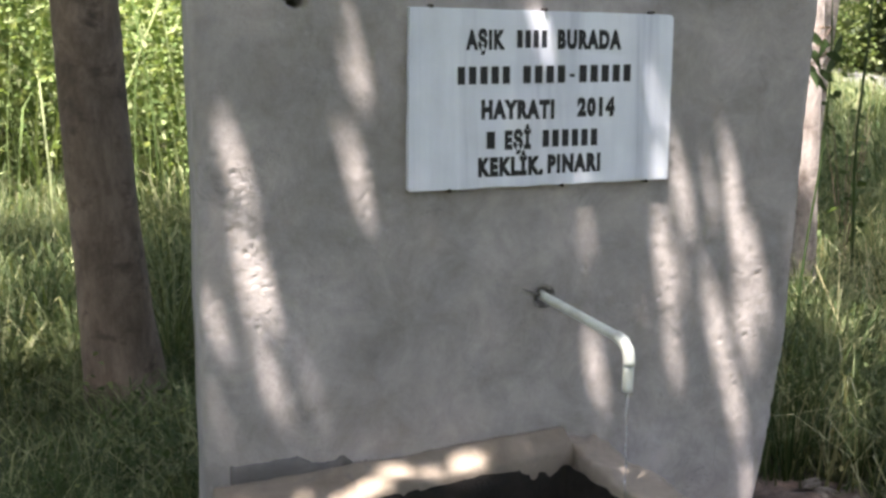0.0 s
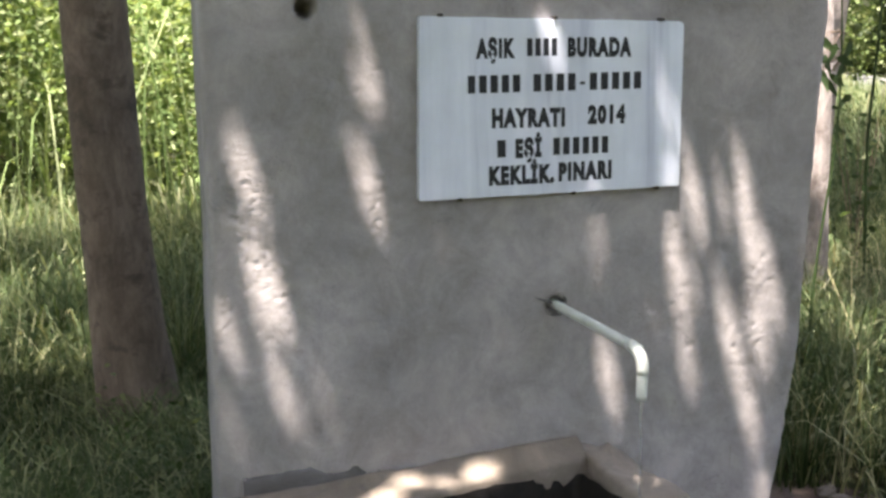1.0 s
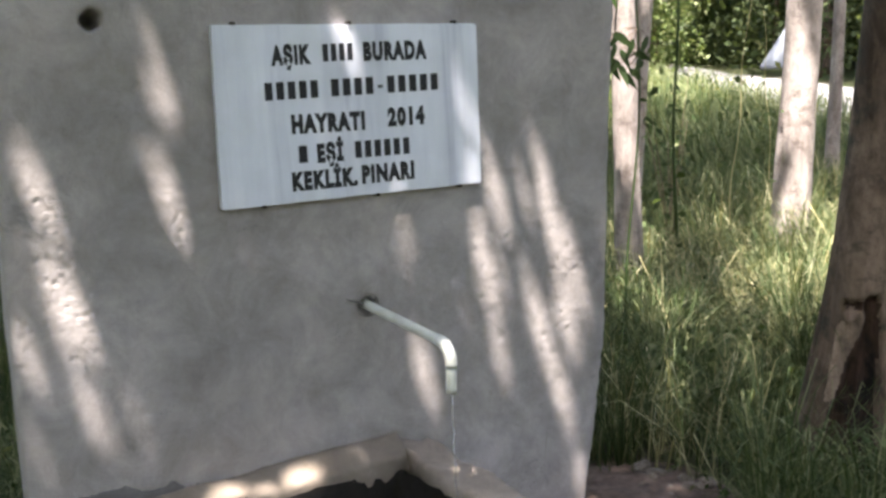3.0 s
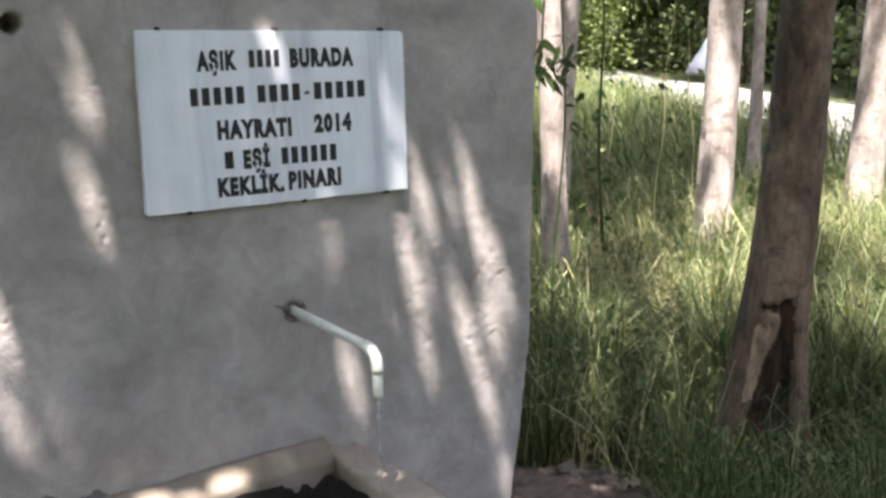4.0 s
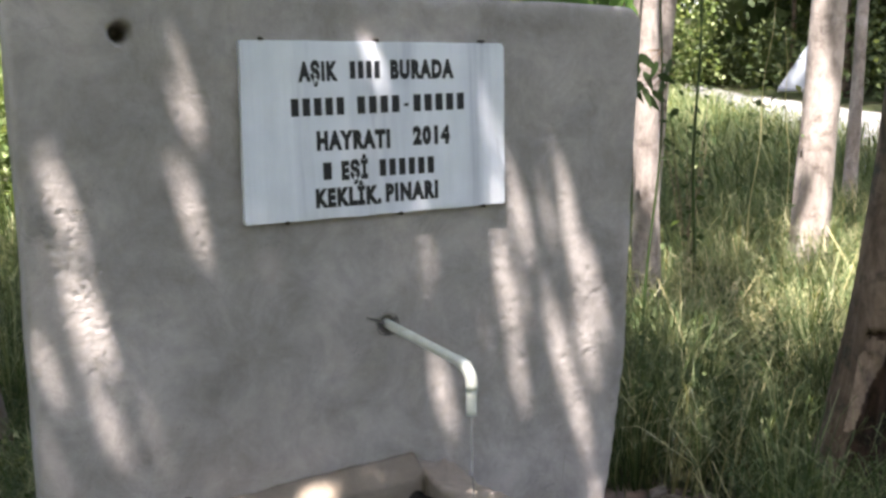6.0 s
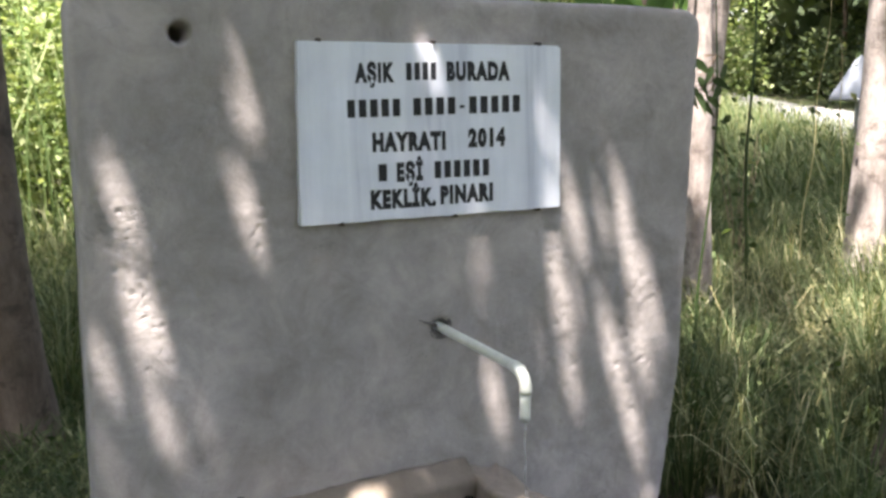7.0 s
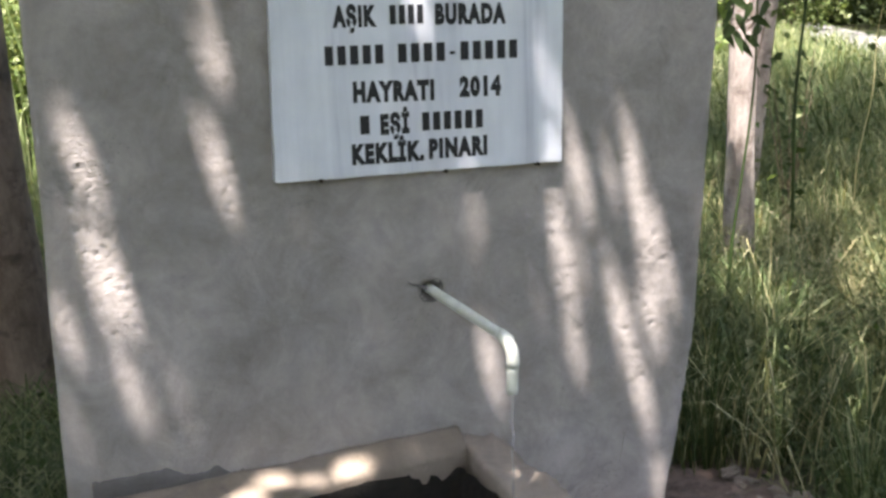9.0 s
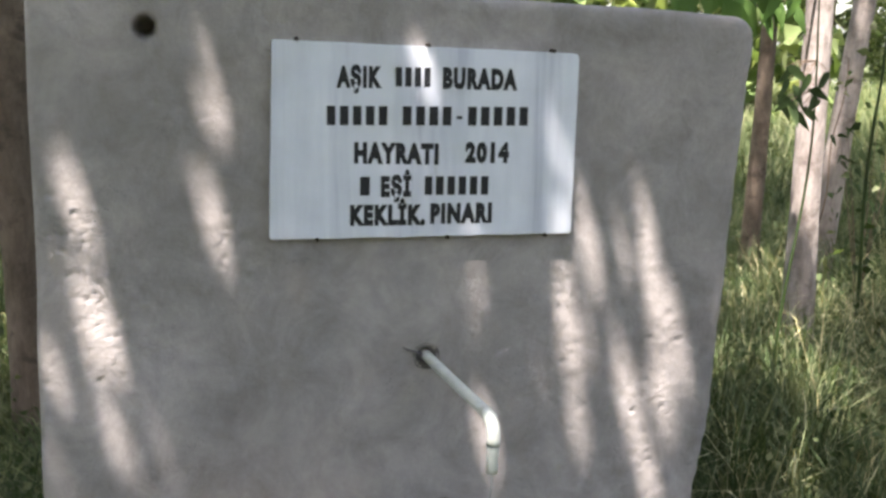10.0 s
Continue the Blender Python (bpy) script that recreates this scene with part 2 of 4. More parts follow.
def blades(xy, rng, z, height, width, lean=0.5):
    """Bent grass blades: arrays of points and triangles."""
    n = len(xy)
    h = height * rng.uniform(0.35, 1.3, (n, 1))
    a = rng.uniform(0, 2 * math.pi, (n, 1)) * 0.7 + np.array([[3.0 * noise.noise(Vector((x * 1.7, y * 1.7, 0)))] for x, y in xy])
    out = np.concatenate([np.cos(a), np.sin(a), np.zeros((n, 1))], axis=1)
    twist = a + rng.normal(size=(n, 1)) * 0.5
    side = np.concatenate([-np.sin(twist), np.cos(twist), np.zeros((n, 1))], axis=1)
    bend = h * lean * rng.uniform(0.1, 1.5, (n, 1))
    base = np.concatenate([xy, np.full((n, 1), 0.0) + z], axis=1)
    up = np.array([[0, 0, 1.0]])
    w = width * rng.uniform(0.5, 1.6, (n, 1))
    p1 = base + up * h * 0.45 + out * bend * 0.15
    p2 = base + up * h * 0.80 + out * bend * 0.55
    p3 = base + up * h * np.clip(0.98 - 0.25 * bend / h, 0.45, 1) + out * bend * 1.15
    verts = np.stack([base - side * w / 2, base + side * w / 2, p1 - side * w * 0.48, p1 + side * w * 0.48, p2 - side * w * 0.34, p2 + side * w * 0.34, p3], axis=1).reshape(-1, 3)
    i = np.arange(n)[:, None] * 7
    tris = np.concatenate([i + [[0, 1, 3]], i + [[0, 3, 2]], i + [[2, 3, 5]], i + [[2, 5, 4]], i + [[4, 5, 6]]], axis=1).reshape(-1, 3)
    return verts, tris


# ---- ground and road ----
def build_ground():
    radii = [0.0] + [0.35 * 1.16 ** k for k in range(48)]
    sides = 72
    verts, faces = [(0.5, 0.5, 0.0)], []
    for r in radii[1:]:
        for k in range(sides):
            w = 2 * math.pi * k / sides
            x, y = 0.5 + r * math.cos(w), 0.5 + r * math.sin(w)
            z = 0.035 * noise.noise(Vector((x * 0.9, y * 0.9, 0))) + 0.015 * noise.noise(Vector((x * 3, y * 3, 5)))
            verts.append((x, y, z * min(1, 8 / (r + 0.1)) - 0.02))
    for k in range(sides):
        faces.append((0, 1 + k, 1 + (k + 1) % sides))
    for i in range(len(radii) - 2):
        for k in range(sides):
            k2 = (k + 1) % sides
            faces.append((1 + i * sides + k, 1 + (i + 1) * sides + k, 1 + (i + 1) * sides + k2, 1 + i * sides + k2))
    ob = new("ground", mesh_from("ground", verts, faces, GROUND, True))
    tagged(ob, "dark earth ground overgrown with grass", "ground", kind="structure")


build_ground()

ROAD = [(3.0, -16.0), (5.6, -5.0), (8.3, 2.8), (10.2, 7.4), (13.2, 13.2), (16.7, 20.6), (24.0, 33.0), (38.0, 52.0)]


def build_road():
    verts, faces = [], []
    fine = []
    for (x0, y0), (x1, y1) in zip(ROAD, ROAD[1:]):
        for k in range(12):
            fine.append((x0 + (x1 - x0) * k / 12, y0 + (y1 - y0) * k / 12))
    across = (-1.9, -1.6, -0.8, 0.0, 0.8, 1.6, 1.9)
    for i, (x, y) in enumerate(fine):
        x1, y1 = fine[min(i + 1, len(fine) - 1)]
        x0, y0 = fine[max(i - 1, 0)]
        d = math.hypot(x1 - x0, y1 - y0)
        nx, ny = (y1 - y0) / d, -(x1 - x0) / d
        for k, a in enumerate(across):
            a2 = a + 0.15 * noise.noise(Vector((x * 0.7, y * 0.7, a)))
            z = -0.06 if k in (0, 6) else 0.05 + 0.015 * noise.noise(Vector((x * 2 + a, y * 2, 1)))
            verts.append((x + nx * a2, y + ny * a2, z))
    n = len(across)
    for i in range(len(fine) - 1):
        for k in range(n - 1):
            faces.append((i * n + k, i * n + k + 1, (i + 1) * n + k + 1, (i + 1) * n + k))
    ob = new("road", mesh_from("road", verts, faces, GRAVEL, True))
    tagged(ob, "sunlit pale gravel road through the wood", "road", kind="structure")


build_road()


# ---- the fountain ----
def left_edge(z):
    return -0.438 + 0.017 * z + 0.004 * noise.noise(Vector((1.3, 0, z * 5)))


def right_edge(z):
    low = max(0.0, 0.45 - z)
    return 0.924 + 0.046 * z - 0.10 * low + 0.005 * noise.noise(Vector((7.7, 0, z * 6))) + 0.003 * noise.noise(Vector((3.7, 0, z * 30)))


def top_edge(x):
    return 1.366 - 0.034 * (x + 0.43) - 0.012 * max(0, x - 0.7) + 0.003 * noise.noise(Vector((x * 6, 2.2, 0)))


def build_slab(parent):
    nu, nv, deep = 252, 246, 0.20
    zb = -0.12
    rng = np.random.default_rng(4)
    pits = []
    for cx, cz, sx, sz, n in ((-0.345, 0.88, 0.05, 0.07, 46), (-0.30, 0.70, 0.04, 0.10, 30), (-0.08, 0.84, 0.03, 0.05, 16), (-0.41, 0.60, 0.015, 0.06, 12),
                              (0.62, 0.62, 0.05, 0.18, 30), (0.80, 0.55, 0.05, 0.18, 36), (-0.18, 1.12, 0.10, 0.07, 22), (0.52, 0.72, 0.05, 0.06, 8)):
        for _ in range(n):
            pits.append((cx + rng.normal() * sx, cz + rng.normal() * sz, rng.uniform(0.003, 0.0065)))
    px, pz, pr = (np.array(a) for a in zip(*pits))
    verts = []
    r = 0.05
    for j in range(nv + 1):
        for i in range(nu + 1):
            u, v = i / nu, j / nv
            z = zb + (1.355 - zb) * v
            xl, xr = left_edge(z), right_edge(z)
            x = xl + (xr - xl) * u
            z = zb + (top_edge(x) - zb) * v
            top = top_edge(x)
            for cx, sgn in ((xr - r, 1), (xl + r, -1)):
                dx, dz = (x - cx) * sgn / r, (z - (top - r)) / r
                if dx > 0 and dz > 0:
                    k = max(dx, dz) / math.hypot(dx, dz)
                    x, z = cx + sgn * dx * k * r, top - r + dz * k * r
            edge = min(i, nu - i, nv - j) / 5
            y = 0.0
            if edge < 1:
                y += 0.012 * (1 - math.sqrt(1 - (1 - edge) ** 2))
            p = Vector((x, 0.0, z))
            y += 0.003 * noise.noise(p * 3) + 0.0016 * noise.noise(p * 11) + 0.0007 * noise.noise(p * 40)
            h = math.hypot(x + 0.217, (z - 1.269))
            if h < 0.0205:
                y += 0.11 * min(1, (0.0205 - h) / 0.009)
            h = math.hypot(x - 0.311, z - 0.63)
            if h < 0.021:
                y += 0.02 * min(1, (0.021 - h) / 0.006)
            d = ((px - x) ** 2 + (pz - z) ** 2) / pr ** 2
            near = d.min()
            if near < 1:
                y += 0.004 * (1 - near)
            verts.append((x, y, z))
    faces = []
    w = nu + 1
    for j in range(nv):
        for i in range(nu):
            faces.append((j * w + i, j * w + i + 1, (j + 1) * w + i + 1, (j + 1) * w + i))
    rim = [i for i in range(w)] + [j * w + nu for j in range(1, nv + 1)] + [nv * w + i for i in range(nu - 1, -1, -1)] + [j * w for j in range(nv - 1, 0, -1)]
    n0 = len(verts)
    for k in rim:
        verts.append((verts[k][0], deep, verts[k][2]))
    m = len(rim)
    for a in range(m):
        b = (a + 1) % m
        faces.append((rim[b], rim[a], n0 + a, n0 + b))
    faces.append(tuple(n0 + a for a in range(m))[::-1])
    me = mesh_from("back_slab", verts, faces, CONCRETE, True)
    under("back_slab", me, parent, "grey cement-rendered upright slab, pitted and stained")


fountain = thing("fountain", (0.27, 0.0, 0.0), "grey concrete roadside fountain with an upright slab and open trough", "fountain")
build_slab(fountain)
under("rim", bm_mesh("back_rim", prism([(-0.425, -0.003), (0.368, -0.003), (0.368, -0.062), (0.12, -0.074), (-0.10, -0.107), (-0.34, -0.152), (-0.425, -0.162)], -0.1,
      [0.285, 0.324, 0.292, 0.276, 0.268, 0.26, 0.26], 0.010, 0.007, seed=1), RIM, True), fountain, "worn cement ledge along the slab")
under("rim", bm_mesh("side_rim", prism([(0.345, -0.001), (0.458, -0.001), (0.523, -0.66), (0.42, -0.66)], -0.1, [0.318, 0.292, 0.262, 0.264], 0.016, 0.017, seed=2), RIM_GREY, True), fountain, "wet grey cement rim beside the spout")
under("rim", bm_mesh("far_side_rim", prism([(-0.428, -0.163), (-0.34, -0.153), (-0.34, -0.66), (-0.45, -0.66)], -0.1, [0.26, 0.26, 0.255, 0.255], 0.012, 0.006, seed=3), RIM, True), fountain)
under("rim", bm_mesh("front_rim", prism([(-0.45, -0.663), (0.545, -0.663), (0.545, -0.80), (-0.45, -0.80)], -0.1, [0.255] * 4, 0.012, 0.006, seed=4), RIM, True), fountain)


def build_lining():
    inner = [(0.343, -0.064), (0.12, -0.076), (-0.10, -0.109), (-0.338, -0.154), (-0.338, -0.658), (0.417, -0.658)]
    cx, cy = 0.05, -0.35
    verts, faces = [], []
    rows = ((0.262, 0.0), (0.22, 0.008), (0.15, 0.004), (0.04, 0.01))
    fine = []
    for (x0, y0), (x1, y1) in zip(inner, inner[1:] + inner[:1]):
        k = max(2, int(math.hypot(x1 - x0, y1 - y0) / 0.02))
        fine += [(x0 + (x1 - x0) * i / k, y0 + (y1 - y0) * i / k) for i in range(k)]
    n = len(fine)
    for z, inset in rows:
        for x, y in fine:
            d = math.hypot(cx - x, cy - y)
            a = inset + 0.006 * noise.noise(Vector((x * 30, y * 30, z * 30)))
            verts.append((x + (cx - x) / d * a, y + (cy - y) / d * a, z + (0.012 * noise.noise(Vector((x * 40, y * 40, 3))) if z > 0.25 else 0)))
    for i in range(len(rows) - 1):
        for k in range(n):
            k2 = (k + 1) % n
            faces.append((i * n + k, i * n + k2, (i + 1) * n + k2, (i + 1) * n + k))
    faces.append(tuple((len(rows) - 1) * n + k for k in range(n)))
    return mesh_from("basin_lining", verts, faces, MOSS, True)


under("footing", bm_mesh("footing", prism([(0.60, -0.003), (0.86, -0.003), (0.85, -0.10), (0.74, -0.22), (0.58, -0.30)], -0.1, [0.06, 0.04, 0.02, 0.02, 0.04], 0.02, 0.024, seed=6), RIM_GREY, True), fountain,
      "rough lump of cement at the slab's foot")
under("basin_lining", build_lining(), fountain, "wet mossy inside of the trough, coloured near black as shaded")


def build_patch():
    """A strip of darker cement with a ragged top where the slab meets the ledge."""
    n = 60
    verts, faces = [], []
    for i in range(n + 1):
        x = -0.385 + 0.29 * i / n
        fade = (1.0 if i < 30 else max(0.35, 1 - (i - 30) / 10)) * (1 if i < 48 else max(0.0, 1 - (i - 48) / 5))
        top = 0.288 + 0.012 * i / n + 0.034 * fade + 0.012 * math.exp(-((i - 50) / 2.5) ** 2) + 0.003 * noise.noise(Vector((x * 40, 0, 0))) + 0.004 * noise.noise(Vector((x * 120, 0, 0)))
        for z, y in ((0.25, -0.0085), (0.29, -0.0075), (top - 0.006, -0.0065), (top, -0.002)):
            verts.append((x, y + 0.0012 * noise.noise(Vector((x * 30, z * 30, 1))), z))
        for z in (top, 0.25):
            verts.append((x, 0.01, z))
    for i in range(n):
        for k in range(6):
            k2 = (k + 1) % 6
            a, b = i * 6, (i + 1) * 6
            faces.append((a + k, b + k, b + k2, a + k2))
    faces += [(0, 1, 2, 3, 4, 5), tuple(n * 6 + k for k in range(6))[::-1]]
    return mesh_from("cement_patch", verts, faces, DAMP, True)


under("cement_patch", build_patch(), fountain, "dark damp cement patch with ragged edge")

wv, wf = [], []
for j in range(25):
    for i in range(31):
        wv.append((-0.345 + 0.77 * i / 30, -0.06 - 0.605 * j / 24, 0.06 + 0.001 * noise.noise(Vector((i * 0.7, j * 0.7, 0)))))
for j in range(24):
    for i in range(30):
        wf.append((j * 31 + i, (j + 1) * 31 + i, (j + 1) * 31 + i + 1, j * 31 + i + 1))
tagged(new("water", mesh_from("water", wv, wf, WATER, True)), "dark still water low in the trough", "water", kind="structure")


# ---- the marble plaque ----
def build_plaque():
    ob = thing("plaque", (0.3, -0.006, 0.88), "grey-white marble plaque with black painted lettering, fixed to the slab", "plaque")
    outline = []
    corners = [(0.0, 0.879), (0.601, 0.879), (0.602, 1.236), (0.008, 1.252)]
    for i, (x, z) in enumerate(corners):
        (xa, za), (xb, zb) = corners[i - 1], corners[(i + 1) % 4]
        r = (0.008, 0.005, 0.012, 0.006)[i]
        la, lb = math.hypot(xa - x, za - z), math.hypot(xb - x, zb - z)
        a = Vector((x + (xa - x) / la * r, z + (za - z) / la * r))
        b = Vector((x + (xb - x) / lb * r, z + (zb - z) / lb * r))
        for k in range(4):
            w = k / 3
            outline.append(a * (1 - w) ** 2 + Vector((x, z)) * 2 * w * (1 - w) + b * w ** 2)
        for k in range(1, 14):
            w = k / 14
            end = Vector((xb + (x - xb) / lb * 0.012, zb + (z - zb) / lb * 0.012))
            q = b.lerp(end, w)
            side = Vector((-(zb - z), xb - x)).normalized()
            outline.append(q + side * 0.0016 * noise.noise(Vector((q.x * 25, q.y * 25, 4))))
    bm = bmesh.new()
    front = [bm.verts.new((p.x, -0.016, p.y)) for p in outline]
    back = [bm.verts.new((p.x, 0.004, p.y)) for p in outline]
    n = len(front)
    face = bm.faces.new(front)
    bm.faces.new(back[::-1])
    for i in range(n):
        bm.faces.new((front[(i + 1) % n], front[i], back[i], back[(i + 1) % n]))
    bmesh.ops.recalc_face_normals(bm, faces=bm.faces)
    bmesh.ops.bevel(bm, geom=list(face.edges), offset=0.0018, segments=2, affect="EDGES")
    under("stone_panel", bm_mesh("stone_panel", bm, MARBLE), ob)
    for x, z in ((0.054, 1.253), (0.301, 1.246), (0.549, 1.24), (0.09, 0.878), (0.345, 0.878), (0.546, 0.878)):
        bm = bmesh.new()
        bmesh.ops.create_cone(bm, cap_ends=True, segments=10, radius1=0.0048, radius2=0.0035, depth=0.024,
                              matrix=Matrix.Translation((x, -0.009, z)) @ Euler((radians(90), 0, 0)).to_matrix().to_4x4())
        bmesh.ops.bevel(bm, geom=bm.edges[:], offset=0.0008, segments=1, affect="EDGES")
        under("nail", bm_mesh("nail", bm, IRON), ob, "rusty iron nail at the edge")
    return ob


plaque = build_plaque()


def lettering(text, x0, x1, z_left, z_right, height):
    """One painted word, fitted between x0 and x1, its middle line running from z_left to z_right."""
    cu = bpy.data.curves.new("word", "FONT")
    cu.body, cu.size, cu.offset, cu.extrude, cu.resolution_u, cu.space_character = text, 0.05, 0.0036, 0.0004, 3, 1.22
    tmp = new("word", cu)
    bpy.context.view_layer.update()
    me = bpy.data.meshes.new_from_object(tmp.evaluated_get(bpy.context.evaluated_depsgraph_get()))
    bpy.data.objects.remove(tmp)
    co = np.zeros(len(me.vertices) * 3)
    me.vertices.foreach_get("co", co)
    co = co.reshape(-1, 3)
    lo, hi = co.min(axis=0), co.max(axis=0)
    cap = 0.05 * 0.729
    u = (co[:, 0] - lo[0]) / (hi[0] - lo[0])
    out = np.empty_like(co)
    out[:, 0] = x0 + u * (x1 - x0)
    out[:, 2] = z_left + (z_right - z_left) * u + (co[:, 1] - cap / 2) / cap * height
    out[:, 1] = -0.0163 - co[:, 2] * 0.6
    me.vertices.foreach_set("co", out.ravel())
    me.materials.clear()
    me.materials.append(BLACK)
    me.update()
    return under("lettering", me, plaque, "black painted capitals")


def bars(count, x0, x1, z_left, z_right, height):
    """Plain upright bars, as many as a word has signs, each a part of its own."""
    pitch = (x1 - x0) / count
    bm = bmesh.new()
    bmesh.ops.create_cube(bm, size=1, matrix=Matrix.Diagonal((pitch * 0.66, 0.0012, height, 1)))
    bmesh.ops.bevel(bm, geom=bm.edges[:], offset=0.0003, segments=1, affect="EDGES")
    me = bm_mesh("bar", bm, BLACK)
    for k in range(count):
        ob = under("bar", me, plaque)
        ob.location += Vector((x0 + pitch * (k + 0.5), -0.0163, z_left + (z_right - z_left) * (k + 0.5) / count))


TALL = 0.036
Z1, Z2, Z3, Z4, Z5 = 1.187, 1.114, 1.045, 0.980, 0.926
lettering("A\u015eIK", 0.126, 0.212, Z1, Z1, TALL)
bars(4, 0.235, 0.308, Z1, Z1, TALL)
lettering("BURADA", 0.329, 0.477, Z1, Z1 - 0.002, TALL)
bars(5, 0.104, 0.227, Z2, Z2, TALL)
bars(4, 0.248, 0.352, Z2, Z2, TALL)
bars(1, 0.355, 0.372, Z2 - 0.003, Z2 - 0.003, 0.006)
bars(5, 0.376, 0.505, Z2, Z2, TALL)
lettering("HAYRATI", 0.160, 0.324, Z3, Z3 - 0.003, TALL)
lettering("2014", 0.377, 0.465, Z3, Z3 - 0.001, TALL)
bars(1, 0.167, 0.195, Z4, Z4, TALL)
lettering("E\u015e\u0130", 0.212, 0.271, Z4, Z4, TALL)
bars(6, 0.294, 0.429, Z4, Z4 - 0.001, TALL)
lettering("KEKL\u0130K.", 0.153, 0.300, Z5 - 0.001, Z5 - 0.002, TALL)
lettering("PINARI", 0.310, 0.434, Z5, Z5, TALL)


# ---- the spout and its water ----
def build_crack():
    verts, faces = [], []
    for k in range(9):
        u = k / 8
        x, z, w = 0.262 + 0.040 * u, 0.651 - 0.016 * u, 0.0006 + 0.0032 * u
        z += 0.002 * noise.noise(Vector((k * 0.7, 0, 0)))
        verts += [(x, -0.0045, z - w), (x, -0.0045, z + w), (x, 0.006, z - w), (x, 0.006, z + w)]
    for k in range(8):
        a, b = k * 4, k * 4 + 4
        faces += [(a, b, b + 1, a + 1), (a + 2, a + 3, b + 3, b + 2), (a, a + 2, b + 2, b), (a + 1, b + 1, b + 3, a + 3)]
    faces += [(0, 1, 3, 2), (32, 34, 35, 33)]
    return mesh_from("crack", verts, faces, DAMP)


under("crack", build_crack(), fountain, "short dark crack beside the pipe")


def build_spout():
    ob = thing("spout", (0.311, 0.0, 0.63), "white plastic pipe spout bent down at its end", "pipe")
    a, b = Vector((0.308, 0.03, 0.632)), Vector((0.373, -0.275, 0.598))
    down = Vector((0.371, -0.29, 0.50))
    v, f = tube([a.lerp(b, k / 12) for k in range(13)], [0.0105] * 13, 20)
    under("pipe", mesh_from("pipe", v, f, PVC, True), ob)
    bend = []
    start, corner, end = a.lerp(b, 0.90), Vector((0.3755, -0.293, 0.596)), Vector((0.372, -0.291, 0.552))
    for k in range(11):
        w = k / 10
        bend.append(start * (1 - w) ** 2 + corner * 2 * w * (1 - w) + end * w ** 2)
    v, f = tube(bend, [0.0118] + [0.0125] * 9 + [0.0128], 20)
    under("elbow", mesh_from("elbow", v, f, PVC, True), ob, "cream plastic elbow")
    v, f = tube([end.lerp(down, k / 6) for k in range(7)], [0.0112] * 6 + [0.0108], 20)
    under("outlet", mesh_from("outlet", v, f, PVC, True), ob)
    bm = bmesh.new()
    bmesh.ops.create_circle(bm, segments=28, radius=0.027)
    inner = bmesh.ops.extrude_edge_only(bm, edges=bm.edges[:])
    for e in inner["geom"]:
        if isinstance(e, bmesh.types.BMVert):
            e.co *= 0.52
            e.co.z -= 0.012
    for e in bm.verts:
        e.co += noise.noise_vector(e.co * 90) * 0.003
    bmesh.ops.transform(bm, matrix=Matrix.Translation((0.311, -0.0015, 0.631)) @ Euler((radians(90), 0, 0)).to_matrix().to_4x4(), verts=bm.verts)
    under("collar", bm_mesh("collar", bm, DAMP, True), ob, "rough dark mortar round the pipe")
    pts = [(0.371 + 0.0015 * math.sin(k * 0.9), -0.290 - 0.002 * k / 10, 0.503 - 0.242 * k / 24) for k in range(25)]
    rad = [0.0024 - 0.0008 * k / 24 + 0.0006 * math.sin(k * 1.7) for k in range(25)]
    v, f = tube(pts, rad, 10)
    tagged(new("water_stream", mesh_from("water_stream", v, f, STREAM, True)), "thin clear trickle of water falling from the spout", "water")


build_spout()


# ---- trees ----
def crown_points(rng, centre, radii, count):
    """Leaf places in a crown, and how far each lies inside a clump."""
    p = rng.normal(size=(count, 3))
    p /= np.linalg.norm(p, axis=1, keepdims=True)
    p *= rng.uniform(0.0, 1.0, (count, 1)) ** 0.45
    pts = np.array(centre) + p * np.array(radii)
    clump = np.array([noise.noise(Vector(q) * 1.1) for q in pts])
    return pts, clump


S = np.array(SUN)
U = np.cross(S, (0, 1, 0))
U /= np.linalg.norm(U)
V = np.cross(S, U)


def add_limbs(ob, x, y, z0, top, centre, radii, rng, material, count=7):
    for k in range(count):
        a = 2 * math.pi * (k + rng.uniform(0, 0.7)) / count
        start = Vector((x, y, z0 + (top - z0) * (0.1 + 0.75 * k / count)))
        end = Vector((centre[0] + math.cos(a) * radii[0] * 0.7, centre[1] + math.sin(a) * radii[1] * 0.7, centre[2] + radii[2] * rng.uniform(-0.3, 0.5)))
        mid = start.lerp(end, 0.5) + Vector((0, 0, 0.25))
        pts = [start * (1 - w) ** 2 + mid * 2 * w * (1 - w) + end * w ** 2 for w in (0, 0.15, 0.3, 0.45, 0.6, 0.75, 0.9, 1.0)]
        v, f = tube(pts, [0.05 * (1 - 0.85 * w) for w in (0, 0.15, 0.3, 0.45, 0.6, 0.75, 0.9, 1.0)], 8, 0.1, seed=k)
        under("limb", mesh_from("limb", v, f, material, True), ob)


